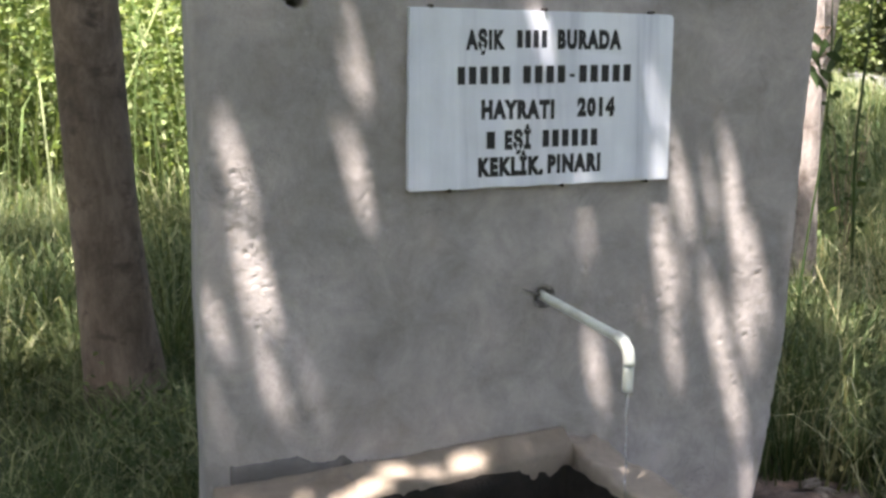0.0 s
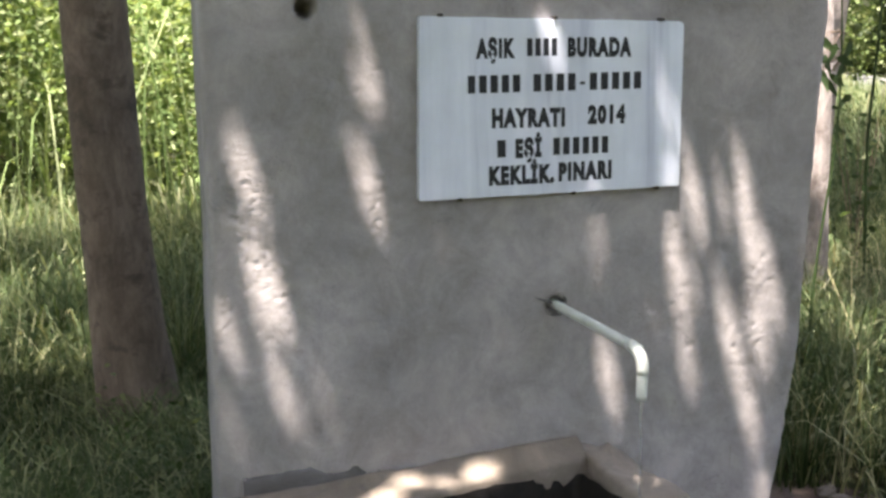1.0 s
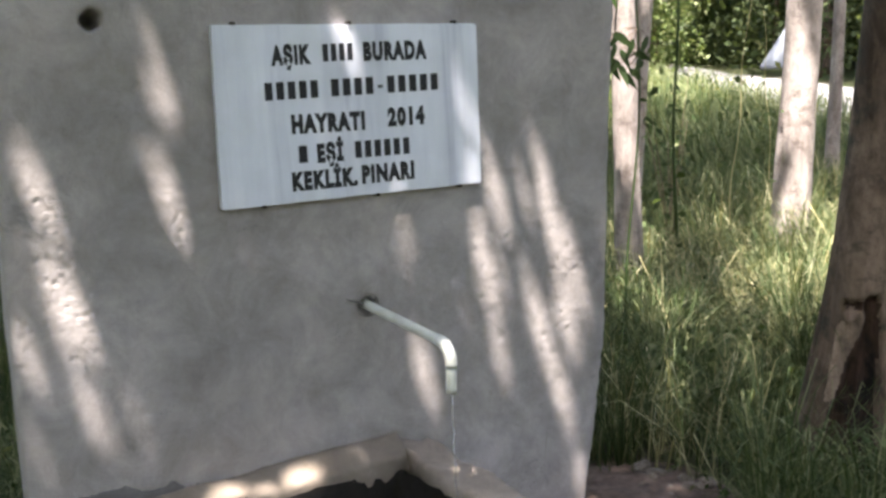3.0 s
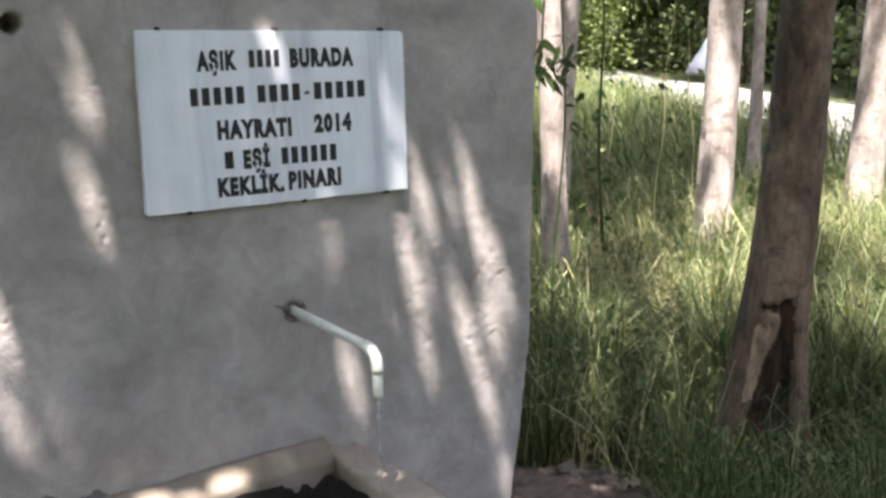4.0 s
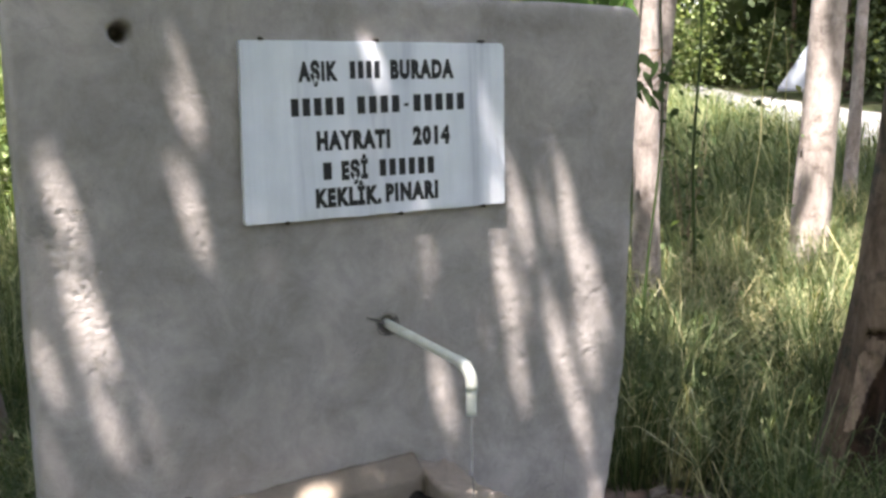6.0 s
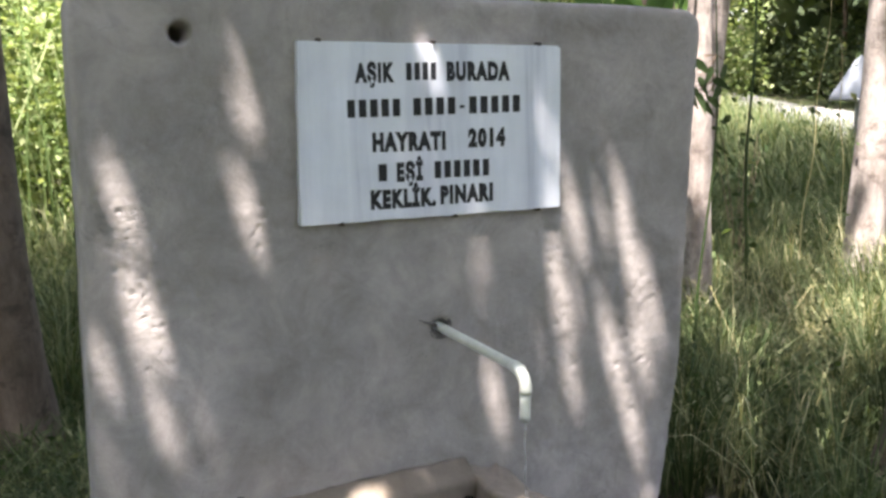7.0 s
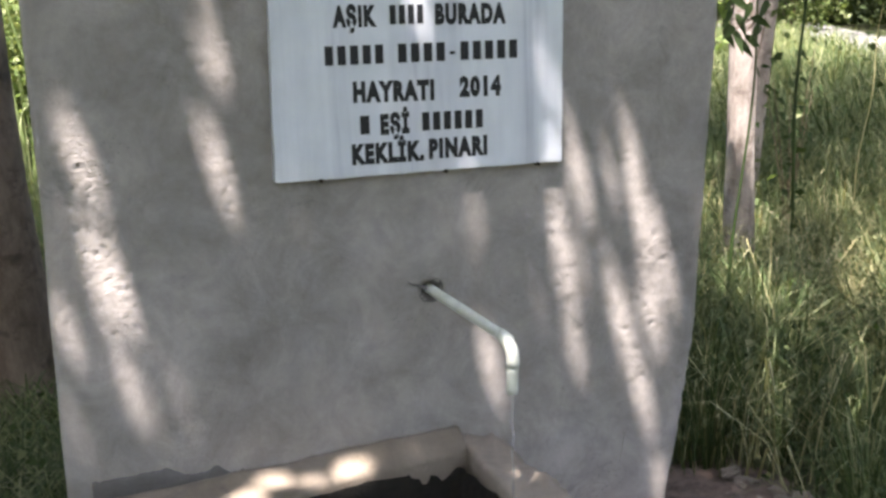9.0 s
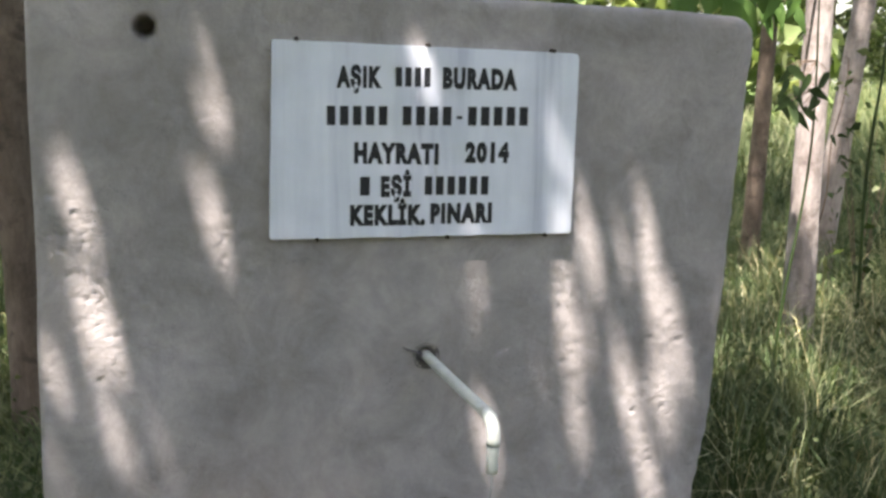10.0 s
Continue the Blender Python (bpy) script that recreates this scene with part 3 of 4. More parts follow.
def build_tree(name, foot, head, z_head, r_foot, r_head, height, crown, material, label, seed, flare=0.35, leaf_count=5000, group="poplars"):
    """A poplar: a tapering trunk that goes through head at height z_head, limbs and a leafy crown. crown: centre and radii."""
    rng = np.random.default_rng(seed)
    x, y = foot
    ob = thing(name, (x, y, 0.0), label, "tree", group)
    n = int(height / 0.06)
    pts, rad = [], []
    for k in range(n + 1):
        z = -0.08 + (height + 0.08) * (k / n) ** 1.1
        w = z / z_head
        bow = 0.02 * math.sin(z * 1.3 + seed)
        pts.append((x + (head[0] - x) * w + bow, y + (head[1] - y) * w + bow * 0.5, z))
        r = r_foot + (r_head - r_foot) * min(w, 1) if w < 1 else r_head * max(0.12, 1 - (z - z_head) / (height - z_head))
        rad.append(r * (1 + flare * math.exp(-max(z, 0) / 0.19)))
    v, f = tube(pts, rad, 28, 0.10, seed=seed * 1.7)
    under("trunk", mesh_from("trunk", v, f, material, True), ob)
    if crown:
        centre, radii = crown
        add_limbs(ob, *pts[int(n * 0.8)][:2], height * 0.6, height * 0.95, centre, radii, rng, material)
        c, clump = crown_points(rng, centre, radii, leaf_count)
        c = c[clump > -0.22]
        lv, lt = leaves(c, rng, 0.13)
        tagged(under("crown", tris_mesh("crown", lv, lt, LEAF), ob, "green leaves"), kind="stuff")
    return ob


# Where the crown above lets the sun through to the slab: middle (x, z), length and width of each patch of light
FLECKS = (
    (-0.422, 1.13, 0.15, 0.022), (-0.345, 0.945, 0.14, 0.062), (-0.311, 0.722, 0.25, 0.057), (-0.098, 1.118, 0.05, 0.062),
    (-0.100, 0.916, 0.18, 0.046), (-0.395, 0.627, 0.13, 0.030), (-0.400, 0.455, 0.14, 0.021), (-0.300, 0.498, 0.16, 0.030),
    (-0.213, 0.503, 0.12, 0.022), (0.648, 0.850, 0.30, 0.040), (0.610, 0.690, 0.28, 0.053), (0.643, 0.459, 0.19, 0.034),
    (0.723, 0.860, 0.14, 0.032), (0.780, 0.859, 0.24, 0.036), (0.814, 0.675, 0.21, 0.062), (0.832, 0.505, 0.18, 0.068),
    (0.873, 0.629, 0.25, 0.046), (0.750, 0.535, 0.20, 0.068), (0.812, 0.330, 0.22, 0.052), (0.448, 0.447, 0.19, 0.046),
    (0.416, 0.774, 0.16, 0.016), (0.298, 1.170, 0.16, 0.042), (0.583, 0.965, 0.14, 0.024), (0.865, 0.085, 0.12, 0.044),
)
# the same for the ledge and the earth beside the slab: place, half widths
LEDGE_FLECKS = (
    (0.116, -0.050, 0.28, 0.050, 0.021), (-0.045, -0.042, 0.28, 0.044, 0.018), (-0.107, -0.085, 0.28, 0.050, 0.018), (-0.155, -0.115, 0.27, 0.048, 0.015),
    (0.030, -0.060, 0.28, 0.026, 0.010), (-0.235, -0.085, 0.27, 0.024, 0.010), (0.225, -0.030, 0.29, 0.016, 0.006), (-0.35, -0.105, 0.26, 0.020, 0.008),
    (0.43, -0.20, 0.29, 0.018, 0.010), (0.91, -0.09, 0.05, 0.066, 0.016), (1.06, 0.06, 0.04, 0.022, 0.014), (1.12, -0.06, 0.04, 0.014, 0.010),
    (1.34, 0.22, 0.15, 0.06, 0.045), (1.21, 0.38, 0.15, 0.04, 0.03), (1.48, 0.08, 0.15, 0.035, 0.03),
)


def overhead_crown(ob):
    """The unseen dense crown of many small leaves over the fountain, with gaps cut for the flecks."""
    rng = np.random.default_rng(21)
    gu, gv, ru, rv = [], [], [], []
    for x, z, length, width in FLECKS:
        c = np.array((x, 0.0, z))
        gu.append(c @ U), gv.append(c @ V)
        ru.append(0.315 * width)
        rv.append(max(0.007, 0.30 * length * abs(V[2]) * min(1, 0.4 + 12 * width)))
    # faint lesser gaps
    for k in range(22):
        c = np.array((rng.uniform(0.4, 0.95), 0.0, rng.uniform(0.35, 0.95)))
        gu.append(c @ U), gv.append(c @ V), ru.append(rng.uniform(0.003, 0.006)), rv.append(rng.uniform(0.003, 0.006))
    for x, y, z, half_u, half_v in LEDGE_FLECKS:
        c = np.array((x, y, z))
        gu.append(c @ U), gv.append(c @ V), ru.append(half_u * 0.66), rv.append(half_v * 0.66)
    gu, gv, ru, rv = (np.array(a) for a in (gu, gv, ru, rv))
    # over the slab the crown is thick with small leaves, elsewhere it is lighter
    shade = np.array((0.25, -0.15, 0.6))
    n = 42000
    along = rng.uniform(3.5, 4.6, n)
    pu = shade @ U + rng.uniform(-1.25, 1.25, n)
    pv = shade @ V + rng.uniform(-0.85, 0.85, n)
    pts = pu[:, None] * U + pv[:, None] * V + along[:, None] * S + (shade @ S) * S
    lv, _ = leaves(pts, rng, 0.055)
    corners = lv.reshape(-1, 4, 3)
    corners = np.concatenate([corners, (corners + np.roll(corners, 1, axis=1)) / 2, (corners + np.roll(corners, 2, axis=1))[:, :2] / 2, corners.mean(axis=1, keepdims=True)], axis=1)
    cu, cv = corners @ U, corners @ V
    blocks = np.zeros(n, dtype=bool)
    for k in range(len(gu)):
        blocks |= ((((cu - gu[k]) / ru[k]) ** 2 + ((cv - gv[k]) / rv[k]) ** 2) < 1).any(axis=1)
    lv = lv.reshape(-1, 4, 3)[~blocks].reshape(-1, 3)
    i = np.arange(len(lv) // 4)[:, None] * 4
    lt = np.concatenate([i + [[0, 2, 1]], i + [[0, 3, 2]]], axis=1).reshape(-1, 3)
    tagged(under("crown", tris_mesh("crown", lv, lt, LEAF), ob, "dense green leaves, unseen, cut to shape the sun flecks"), kind="stuff")
    # unseen leaves added to shade the grass on the left
    p = rng.normal(size=(12000, 3))
    p /= np.linalg.norm(p, axis=1, keepdims=True)
    p *= rng.uniform(0, 1, (12000, 1)) ** 0.4
    pts = np.array((-1.9, 0.9, 5.8)) + p * np.array((2.3, 1.9, 0.9))
    pu, pv = pts @ U, pts @ V
    inside = (np.abs(pu - shade @ U) < 1.25) & (np.abs(pv - shade @ V) < 0.85)
    fall = pts - S * (pts[:, 2:3] / S[2])
    patch = np.array([noise.noise(Vector((x * 1.7, y * 1.7, 6))) for x, y, _ in fall])
    open_side = (fall[:, 0] < -0.6) & (fall[:, 1] > 1.6) & (patch > -0.15)
    lv, lt = leaves(pts[~inside & ~open_side], rng, 0.10)
    tagged(under("crown", tris_mesh("crown", lv, lt, LEAF), ob, "green leaves"), kind="stuff")
    # wide unseen crown, opened where grass and trunks should catch the sun
    n = 80000
    p = rng.normal(size=(n, 3))
    p /= np.linalg.norm(p, axis=1, keepdims=True)
    p *= rng.uniform(0, 1, (n, 1)) ** 0.4
    pts = np.array((-0.5, -1.9, 5.6)) + p * np.array((3.9, 3.9, 1.3))
    pu, pv = pts @ U, pts @ V
    inside = (np.abs(pu - shade @ U) < 1.25) & (np.abs(pv - shade @ V) < 0.85)
    clump = np.array([noise.noise(Vector(q) * 1.3) for q in pts])
    fall = pts - S * (pts[:, 2:3] / S[2])
    fx, fy = fall[:, 0], fall[:, 1]
    edge = np.where(fx < -0.35, 2.9, 0.55) + 0.3 * np.array([noise.noise(Vector((x * 1.2, 0, 3))) for x in fx])
    patch = np.array([noise.noise(Vector((x * 1.7, y * 1.7, 6))) + 0.7 * noise.noise(Vector((x * 5, y * 5, 1))) for x, y, _ in fall])
    sunny = (fx > 1.75) & (fy > np.where(fx > 2.1, 0.02, 0.45)) & (fy < 1.85) & ~((fx > 2.25) & (fx < 3.0) & (fy > 1.2))
    thin = np.where(sunny, patch > np.where(fx > 2.3, -0.65, -0.15), (fy > edge) & (patch > 0.2))
    thin |= (fx > 1.0) & (patch > 0.40)
    thin |= (fx < -0.6) & (fy > 1.6) & (patch > -0.1)
    for x, y, r in ((1.34, 0.22, 0.13), (2.28, 1.72, 0.16), (3.52, 2.05, 0.24), (4.65, 2.1, 0.25), (3.1, 2.85, 0.2)):
        thin |= np.hypot(fall[:, 0] - x, fall[:, 1] - y) < r
    pts = pts[(~inside) & (clump > -0.25) & (~thin)]
    lv, lt = leaves(pts, rng, 0.10)
    tagged(under("crown", tris_mesh("crown", lv, lt, LEAF), ob, "green leaves"), kind="stuff")
    add_limbs(ob, -0.6, 1.35, 3.2, 5.6, (-0.5, -1.9, 5.4), (3.2, 3.2, 0.8), rng, BARK_DARK, 9)


left_tree = build_tree("tree", (-0.575, 1.3), (-0.60, 1.3), 1.31, 0.115, 0.094, 6.5, None, BARK_BROWN, "brown poplar with a smooth trunk shading the fountain", 3, flare=0.25)
overhead_crown(left_tree)
pale_tree = build_tree("tree", (2.075, 1.45), (2.04, 1.45), 1.0, 0.058, 0.050, 8.0, ((2.1, 1.7, 7.0), (1.9, 1.9, 1.6)), BARK, "slender poplar with pale sun-dappled bark behind the fountain", 5, flare=0.3, leaf_count=5000)
build_tree("tree", (3.22, 1.75), (3.275, 1.75), 1.14, 0.090, 0.082, 8.5, ((3.3, 2.0, 7.4), (2.0, 2.0, 1.8)), BARK, "pale poplar trunk lit by the sun", 6, flare=0.4, leaf_count=4500)
build_tree("tree", (4.38, 1.8), (4.50, 1.8), 1.16, 0.095, 0.092, 8.5, ((4.6, 1.7, 7.6), (1.6, 1.6, 2.0)), BARK, "leaning poplar with pale bark in tall grass", 9, leaf_count=2600)
build_tree("tree", (2.83, 2.55), (2.93, 2.55), 1.07, 0.062, 0.054, 7.0, ((3.2, 2.6, 6.4), (0.9, 0.9, 1.4)), BARK, "slim leaning poplar with pale sunlit bark", 10, leaf_count=1200)
build_tree("tree", (4.78, 3.0), (4.80, 3.0), 0.85, 0.046, 0.040, 7.5, ((5.2, 4.2, 7.2), (2.8, 2.6, 1.6)), BARK, "slim grey poplar beyond the wounded one", 12, leaf_count=7500)
build_tree("tree", (2.41, 2.5), (2.435, 2.5), 1.0, 0.044, 0.038, 7.5, ((2.4, 2.6, 6.8), (1.0, 1.0, 1.5)), BARK_BROWN, "slim brown poplar behind the pale one", 14, leaf_count=1200)


def build_wounded_tree():
    """A leaning poplar whose bark has rotted away low on one side: the hollow and the bare wood are pieces of the same skin."""
    x, y, height, seed = 1.675, -0.08, 7.5, 8
    ob = thing("tree", (x, y, 0.0), "brown poplar with an old wound low on the trunk", "tree", "poplars")
    zs = [-0.08 + 0.008 * k for k in range(84)]
    while zs[-1] < height:
        zs.append(zs[-1] + min(0.12, 0.012 * (len(zs) - 82)))
    sides = 150
    verts, hollow, bare = [], [], []
    for z in zs:
        w = z / 1.25
        cx, cy = x + 0.085 * w + 0.012 * math.sin(z * 2.1), y - 0.043 * w
        r = 0.098 + (0.070 - 0.098) * min(w, 1) if w < 1 else 0.070 * max(0.12, 1 - (z - 1.25) / (height - 1.25))
        low = math.exp(-max(z, 0) / 0.20)
        for k in range(sides):
            a = 2 * math.pi * k / sides
            p = Vector((math.cos(a), math.sin(a), 0))
            rr = r * (1 + 0.62 * low + 0.12 * low * math.sin(a * 5 + 0.8 + z * 3))
            rr *= 1 + 0.05 * noise.noise(p * 1.3 + Vector((0, 0, z * 1.6))) + 0.03 * noise.noise(p * 5 + Vector((0, 0, z * 5)))
            ragged = 0.34 * noise.noise(p * 3 + Vector((3, 0, z * 9))) + 0.22 * noise.noise(p * 9 + Vector((0, 5, z * 6)))
            deg = math.degrees(a) - 360
            off = abs((deg + 122 + 9 * math.sin(z * 11)) / (42 - 70 * max(0, z - 0.14)))
            deep = min(1, max(0, (1.15 - off) * 1.5)) * min(1, max(0, (0.52 - z) / 0.14)) + ragged * 0.9
            deep += 0.75 * math.exp(-((z - 0.46) / 0.022) ** 2) * min(1, max(0, (38 - abs(deg + 136)) / 12))
            off = abs((deg + 152) / 23)
            open_wood = min(1, max(0, (1.15 - off) * 2.0)) * min(1, max(0, (0.44 - z) / 0.05)) * min(1, max(0, (z - 0.16) / 0.07)) + ragged
            hollow.append(deep), bare.append(open_wood)
            rough = 1 - min(1, max(0, (z - 0.45) / 0.2))
            rr -= 0.030 * min(1, max(0, (deep - 0.3) * 2)) + 0.009 * min(1, max(0, (open_wood - 0.3) * 2))
            rr += min(1, max(0, (deep - 0.3) * 2)) * 0.010 * noise.noise(p * 22 + Vector((0, 0, z * 3)))
            rr += rough * 0.006 * noise.noise(p * 14 + Vector((0, 0, z * 4)))
            verts.append((cx + rr * p.x, cy + rr * p.y, z))
    kinds = {"trunk": [], "wound": [], "bare_wood": []}
    for i in range(len(zs) - 1):
        for k in range(sides):
            q = (i * sides + k, i * sides + (k + 1) % sides, (i + 1) * sides + (k + 1) % sides, (i + 1) * sides + k)
            h, b = sum(hollow[j] for j in q) / 4, sum(bare[j] for j in q) / 4
            kinds["wound" if h > 0.5 else "bare_wood" if b > 0.5 else "trunk"].append(q)
    looks = {"trunk": (BARK_DARK, ""), "wound": (SCAR, "dark rotten hollow in the bark"), "bare_wood": (WOOD, "torn strip of bare pale wood")}
    for name, quads in kinds.items():
        used = sorted({j for q in quads for j in q})
        at = {j: n for n, j in enumerate(used)}
        under(name, mesh_from(name, [verts[j] for j in used], [tuple(at[j] for j in q) for q in quads], looks[name][0], True), ob, looks[name][1])
    rng = np.random.default_rng(seed)
    # unseen crown set off the trunk, to keep its shadow off the sunlit grass
    centre, radii = (0.1, -2.7, 6.5), (1.2, 0.9, 1.2)
    add_limbs(ob, x + 0.085 * 4.8, y - 0.043 * 4.8, height * 0.6, height * 0.95, centre, radii, rng, BARK_DARK)
    c, clump = crown_points(rng, centre, radii, 2600)
    lv, lt = leaves(c[clump > -0.22], rng, 0.13)
    tagged(under("crown", tris_mesh("crown", lv, lt, LEAF), ob, "green leaves"), kind="stuff")


build_wounded_tree()


# ---- far woods and thickets ----
def far_tree(x, y, r, h, seed, material):
    ob = thing("tree", (x, y, 0.0), "tall tree of the wood, its crown blocking sky light", "tree", "far trees")
    n = 20
    pts = [(x + 0.05 * math.sin(k * 0.5 + seed), y, -0.1 + h * k / n) for k in range(n + 1)]
    v, f = tube(pts, [r * (1 + 0.4 * math.exp(-k / 1.0)) * (1 - 0.6 * k / n) for k in range(n + 1)], 10, 0.1, seed=seed)
    under("trunk", mesh_from("trunk", v, f, material, True), ob)
    rng = np.random.default_rng(seed)
    c, clump = crown_points(rng, (x, y, h * 0.66), (h * 0.26, h * 0.26, h * 0.42), 1100)
    lv, lt = leaves(c[clump > -0.2], rng, 0.34)
    tagged(under("crown", tris_mesh("crown", lv, lt, WOODS), ob), kind="stuff")


rng = np.random.default_rng(40)
for k in range(34):
    a = rng.uniform(radians(-2), radians(75))
    d = rng.uniform(19, 34)
    far_tree(float(d * math.sin(a)) + 4.0, float(d * math.cos(a)), float(rng.uniform(0.09, 0.2)), float(rng.uniform(8, 12)), 60 + k, BARK_DARK)


for k in range(26):
    y = float(rng.uniform(3, 34))
    far_tree(float(np.interp(y, [b for _, b in ROAD], [a for a, _ in ROAD])) + float(rng.uniform(2.6, 9.0)), y, float(rng.uniform(0.07, 0.14)), float(rng.uniform(8, 11)), 160 + k, BARK_DARK)


# Trees added behind and beside the camera, out of view, to cut low skylight
for k in range(20):
    a = radians(95 + 255 * k / 19) + float(rng.normal()) * 0.05
    d = float(rng.uniform(7.5, 12.5))
    far_tree(0.5 + d * math.sin(a), -1.5 + d * math.cos(a), float(rng.uniform(0.09, 0.15)), float(rng.uniform(7.5, 10)), 120 + k, BARK_DARK)


def foliage(name, pts, rng, size, material, label):
    lv, lt = leaves(pts, rng, size, droop=0.15)
    return tagged(new(name, tris_mesh(name, lv, lt, material)), label, "foliage", kind="stuff")


def thicket_points(rng, count, x0, x1, y0, y1, height, wave=1.0):
    x, y = rng.uniform(x0, x1, count), rng.uniform(y0, y1, count)
    top = np.array([height * (0.75 + 0.5 * noise.noise(Vector((a * wave, b * wave, 3)))) for a, b in zip(x, y)])
    z = top * rng.uniform(0.0, 1.0, count) ** 0.8
    keep = np.array([noise.noise(Vector((a * 2.2, b * 2.2, c * 1.1))) for a, b, c in zip(x, y, z)]) > -0.2
    return np.stack([x, y, z], axis=1)[keep]


rng = np.random.default_rng(41)
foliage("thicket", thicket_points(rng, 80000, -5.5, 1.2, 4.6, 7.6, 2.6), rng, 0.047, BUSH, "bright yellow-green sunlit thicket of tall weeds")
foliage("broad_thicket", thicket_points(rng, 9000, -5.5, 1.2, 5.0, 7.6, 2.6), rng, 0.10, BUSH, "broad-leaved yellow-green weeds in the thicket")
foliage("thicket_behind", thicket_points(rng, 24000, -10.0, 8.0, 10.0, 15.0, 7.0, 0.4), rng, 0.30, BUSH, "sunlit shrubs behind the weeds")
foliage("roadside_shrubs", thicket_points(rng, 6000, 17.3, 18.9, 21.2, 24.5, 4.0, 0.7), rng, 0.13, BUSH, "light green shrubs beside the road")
def beyond_road(pts, gap, deep):
    """Moves places to the far side of the road."""
    pts[:, 0] = np.interp(pts[:, 1], [b for _, b in ROAD], [a for a, _ in ROAD]) + gap + rng.uniform(0, deep, len(pts))
    return pts


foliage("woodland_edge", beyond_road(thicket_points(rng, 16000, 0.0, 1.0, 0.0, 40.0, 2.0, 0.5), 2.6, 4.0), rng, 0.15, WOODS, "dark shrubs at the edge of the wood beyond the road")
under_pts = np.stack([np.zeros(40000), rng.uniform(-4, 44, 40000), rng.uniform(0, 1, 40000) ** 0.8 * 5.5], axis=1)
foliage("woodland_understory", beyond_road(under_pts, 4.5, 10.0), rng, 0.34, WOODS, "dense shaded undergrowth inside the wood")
# Leaf layer above the view, added only to shade the wood's edge
shade_leaves = np.stack([np.zeros(15000), rng.uniform(-4, 44, 15000), rng.uniform(4.5, 9.0, 15000)], axis=1)
foliage("woodland_shade_layer", beyond_road(shade_leaves, 1.5, 11.0), rng, 0.42, WOODS, "unseen leaf layer added to shade the wood beyond the road")
# the wood closes the place all round
a = rng.uniform(0, 2 * math.pi, 30000)
d = rng.uniform(30, 42, 30000)
ring_pts = np.stack([2 + d * np.cos(a), 2 + d * np.sin(a), rng.uniform(0, 1, 30000) ** 1.6 * 13], axis=1)
lv, lt = leaves(ring_pts, rng, 1.0)
tagged(new("far_woods", tris_mesh("far_woods", lv, lt, WOODS)), "dark green wood all round in the distance", "woods", kind="stuff")


# ---- grass ----
def scatter(rng, count, x0, x1, y0, y1, keep):
    xy = np.stack([rng.uniform(x0, x1, count), rng.uniform(y0, y1, count)], axis=1)
    return xy[keep(xy[:, 0], xy[:, 1])]


def tufts(xy, rng):
    """Thins the blades between tufts."""
    dense = np.array([noise.noise(Vector((x * 3.1, y * 3.1, 8))) + 0.6 * noise.noise(Vector((x * 8, y * 8, 2))) for x, y in xy])
    return xy[dense + rng.uniform(-0.3, 0.3, len(xy)) > -0.12]


def tussocks(centres, rng, each, height, width):
    """Clumps of arching blades that spread from a common root: arrays of points and triangles."""
    n = len(centres)
    grow = rng.uniform(0.55, 1.35, n)
    own = np.repeat(np.arange(n), each)
    m = len(own)
    a = rng.uniform(0, 2 * math.pi, (m, 1))
    out = np.concatenate([np.cos(a), np.sin(a), np.zeros((m, 1))], axis=1)
    twist = a + math.pi / 2 + rng.normal(size=(m, 1)) * 0.6
    side = np.concatenate([np.cos(twist), np.sin(twist), np.zeros((m, 1))], axis=1)
    h = height * grow[own][:, None] * rng.uniform(0.4, 1.25, (m, 1))
    reach = h * rng.uniform(0.15, 1.15, (m, 1))
    base = np.concatenate([centres[own], np.full((m, 1), -0.02)], axis=1) + out * rng.uniform(0, 0.05, (m, 1))
    up = np.array([[0, 0, 1.0]])
    w = width * rng.uniform(0.5, 1.5, (m, 1)) / 2
    sag = np.clip(reach / h, 0, 1.15)
    p1 = base + up * h * 0.55 + out * reach * 0.22
    p2 = base + up * h * (0.92 - 0.12 * sag) + out * reach * 0.60
    p3 = base + up * h * (1.0 - 0.45 * sag) + out * reach * 1.1
    verts = np.stack([base - side * w, base + side * w, p1 - side * w, p1 + side * w, p2 - side * w * 0.7, p2 + side * w * 0.7, p3], axis=1).reshape(-1, 3)
    i = np.arange(m)[:, None] * 7
    tris = np.concatenate([i + [[0, 1, 3]], i + [[0, 3, 2]], i + [[2, 3, 5]], i + [[2, 5, 4]], i + [[4, 5, 6]]], axis=1).reshape(-1, 3)
    return verts, tris


def off_fountain(x, y):
    return ~(((x > -0.47) & (x < 1.02) & (y > -0.05) & (y < 0.24)) | ((x > -0.85) & (x < 1.12) & (y > -1.2) & (y < -0.02)))


def road_side(x, y):
    """How far a place lies on this side of the road's near edge."""
    px = np.interp(y, [b for _, b in ROAD], [a for a, _ in ROAD])
    return px - x


rng = np.random.default_rng(50)


def by_slab(x, y):
    return off_fountain(x, y) & (np.hypot((x - 1.02) / 0.85, y + 0.10) > 0.25) & (np.hypot(x - 1.60, (y + 0.28) * 0.8) > 0.27)


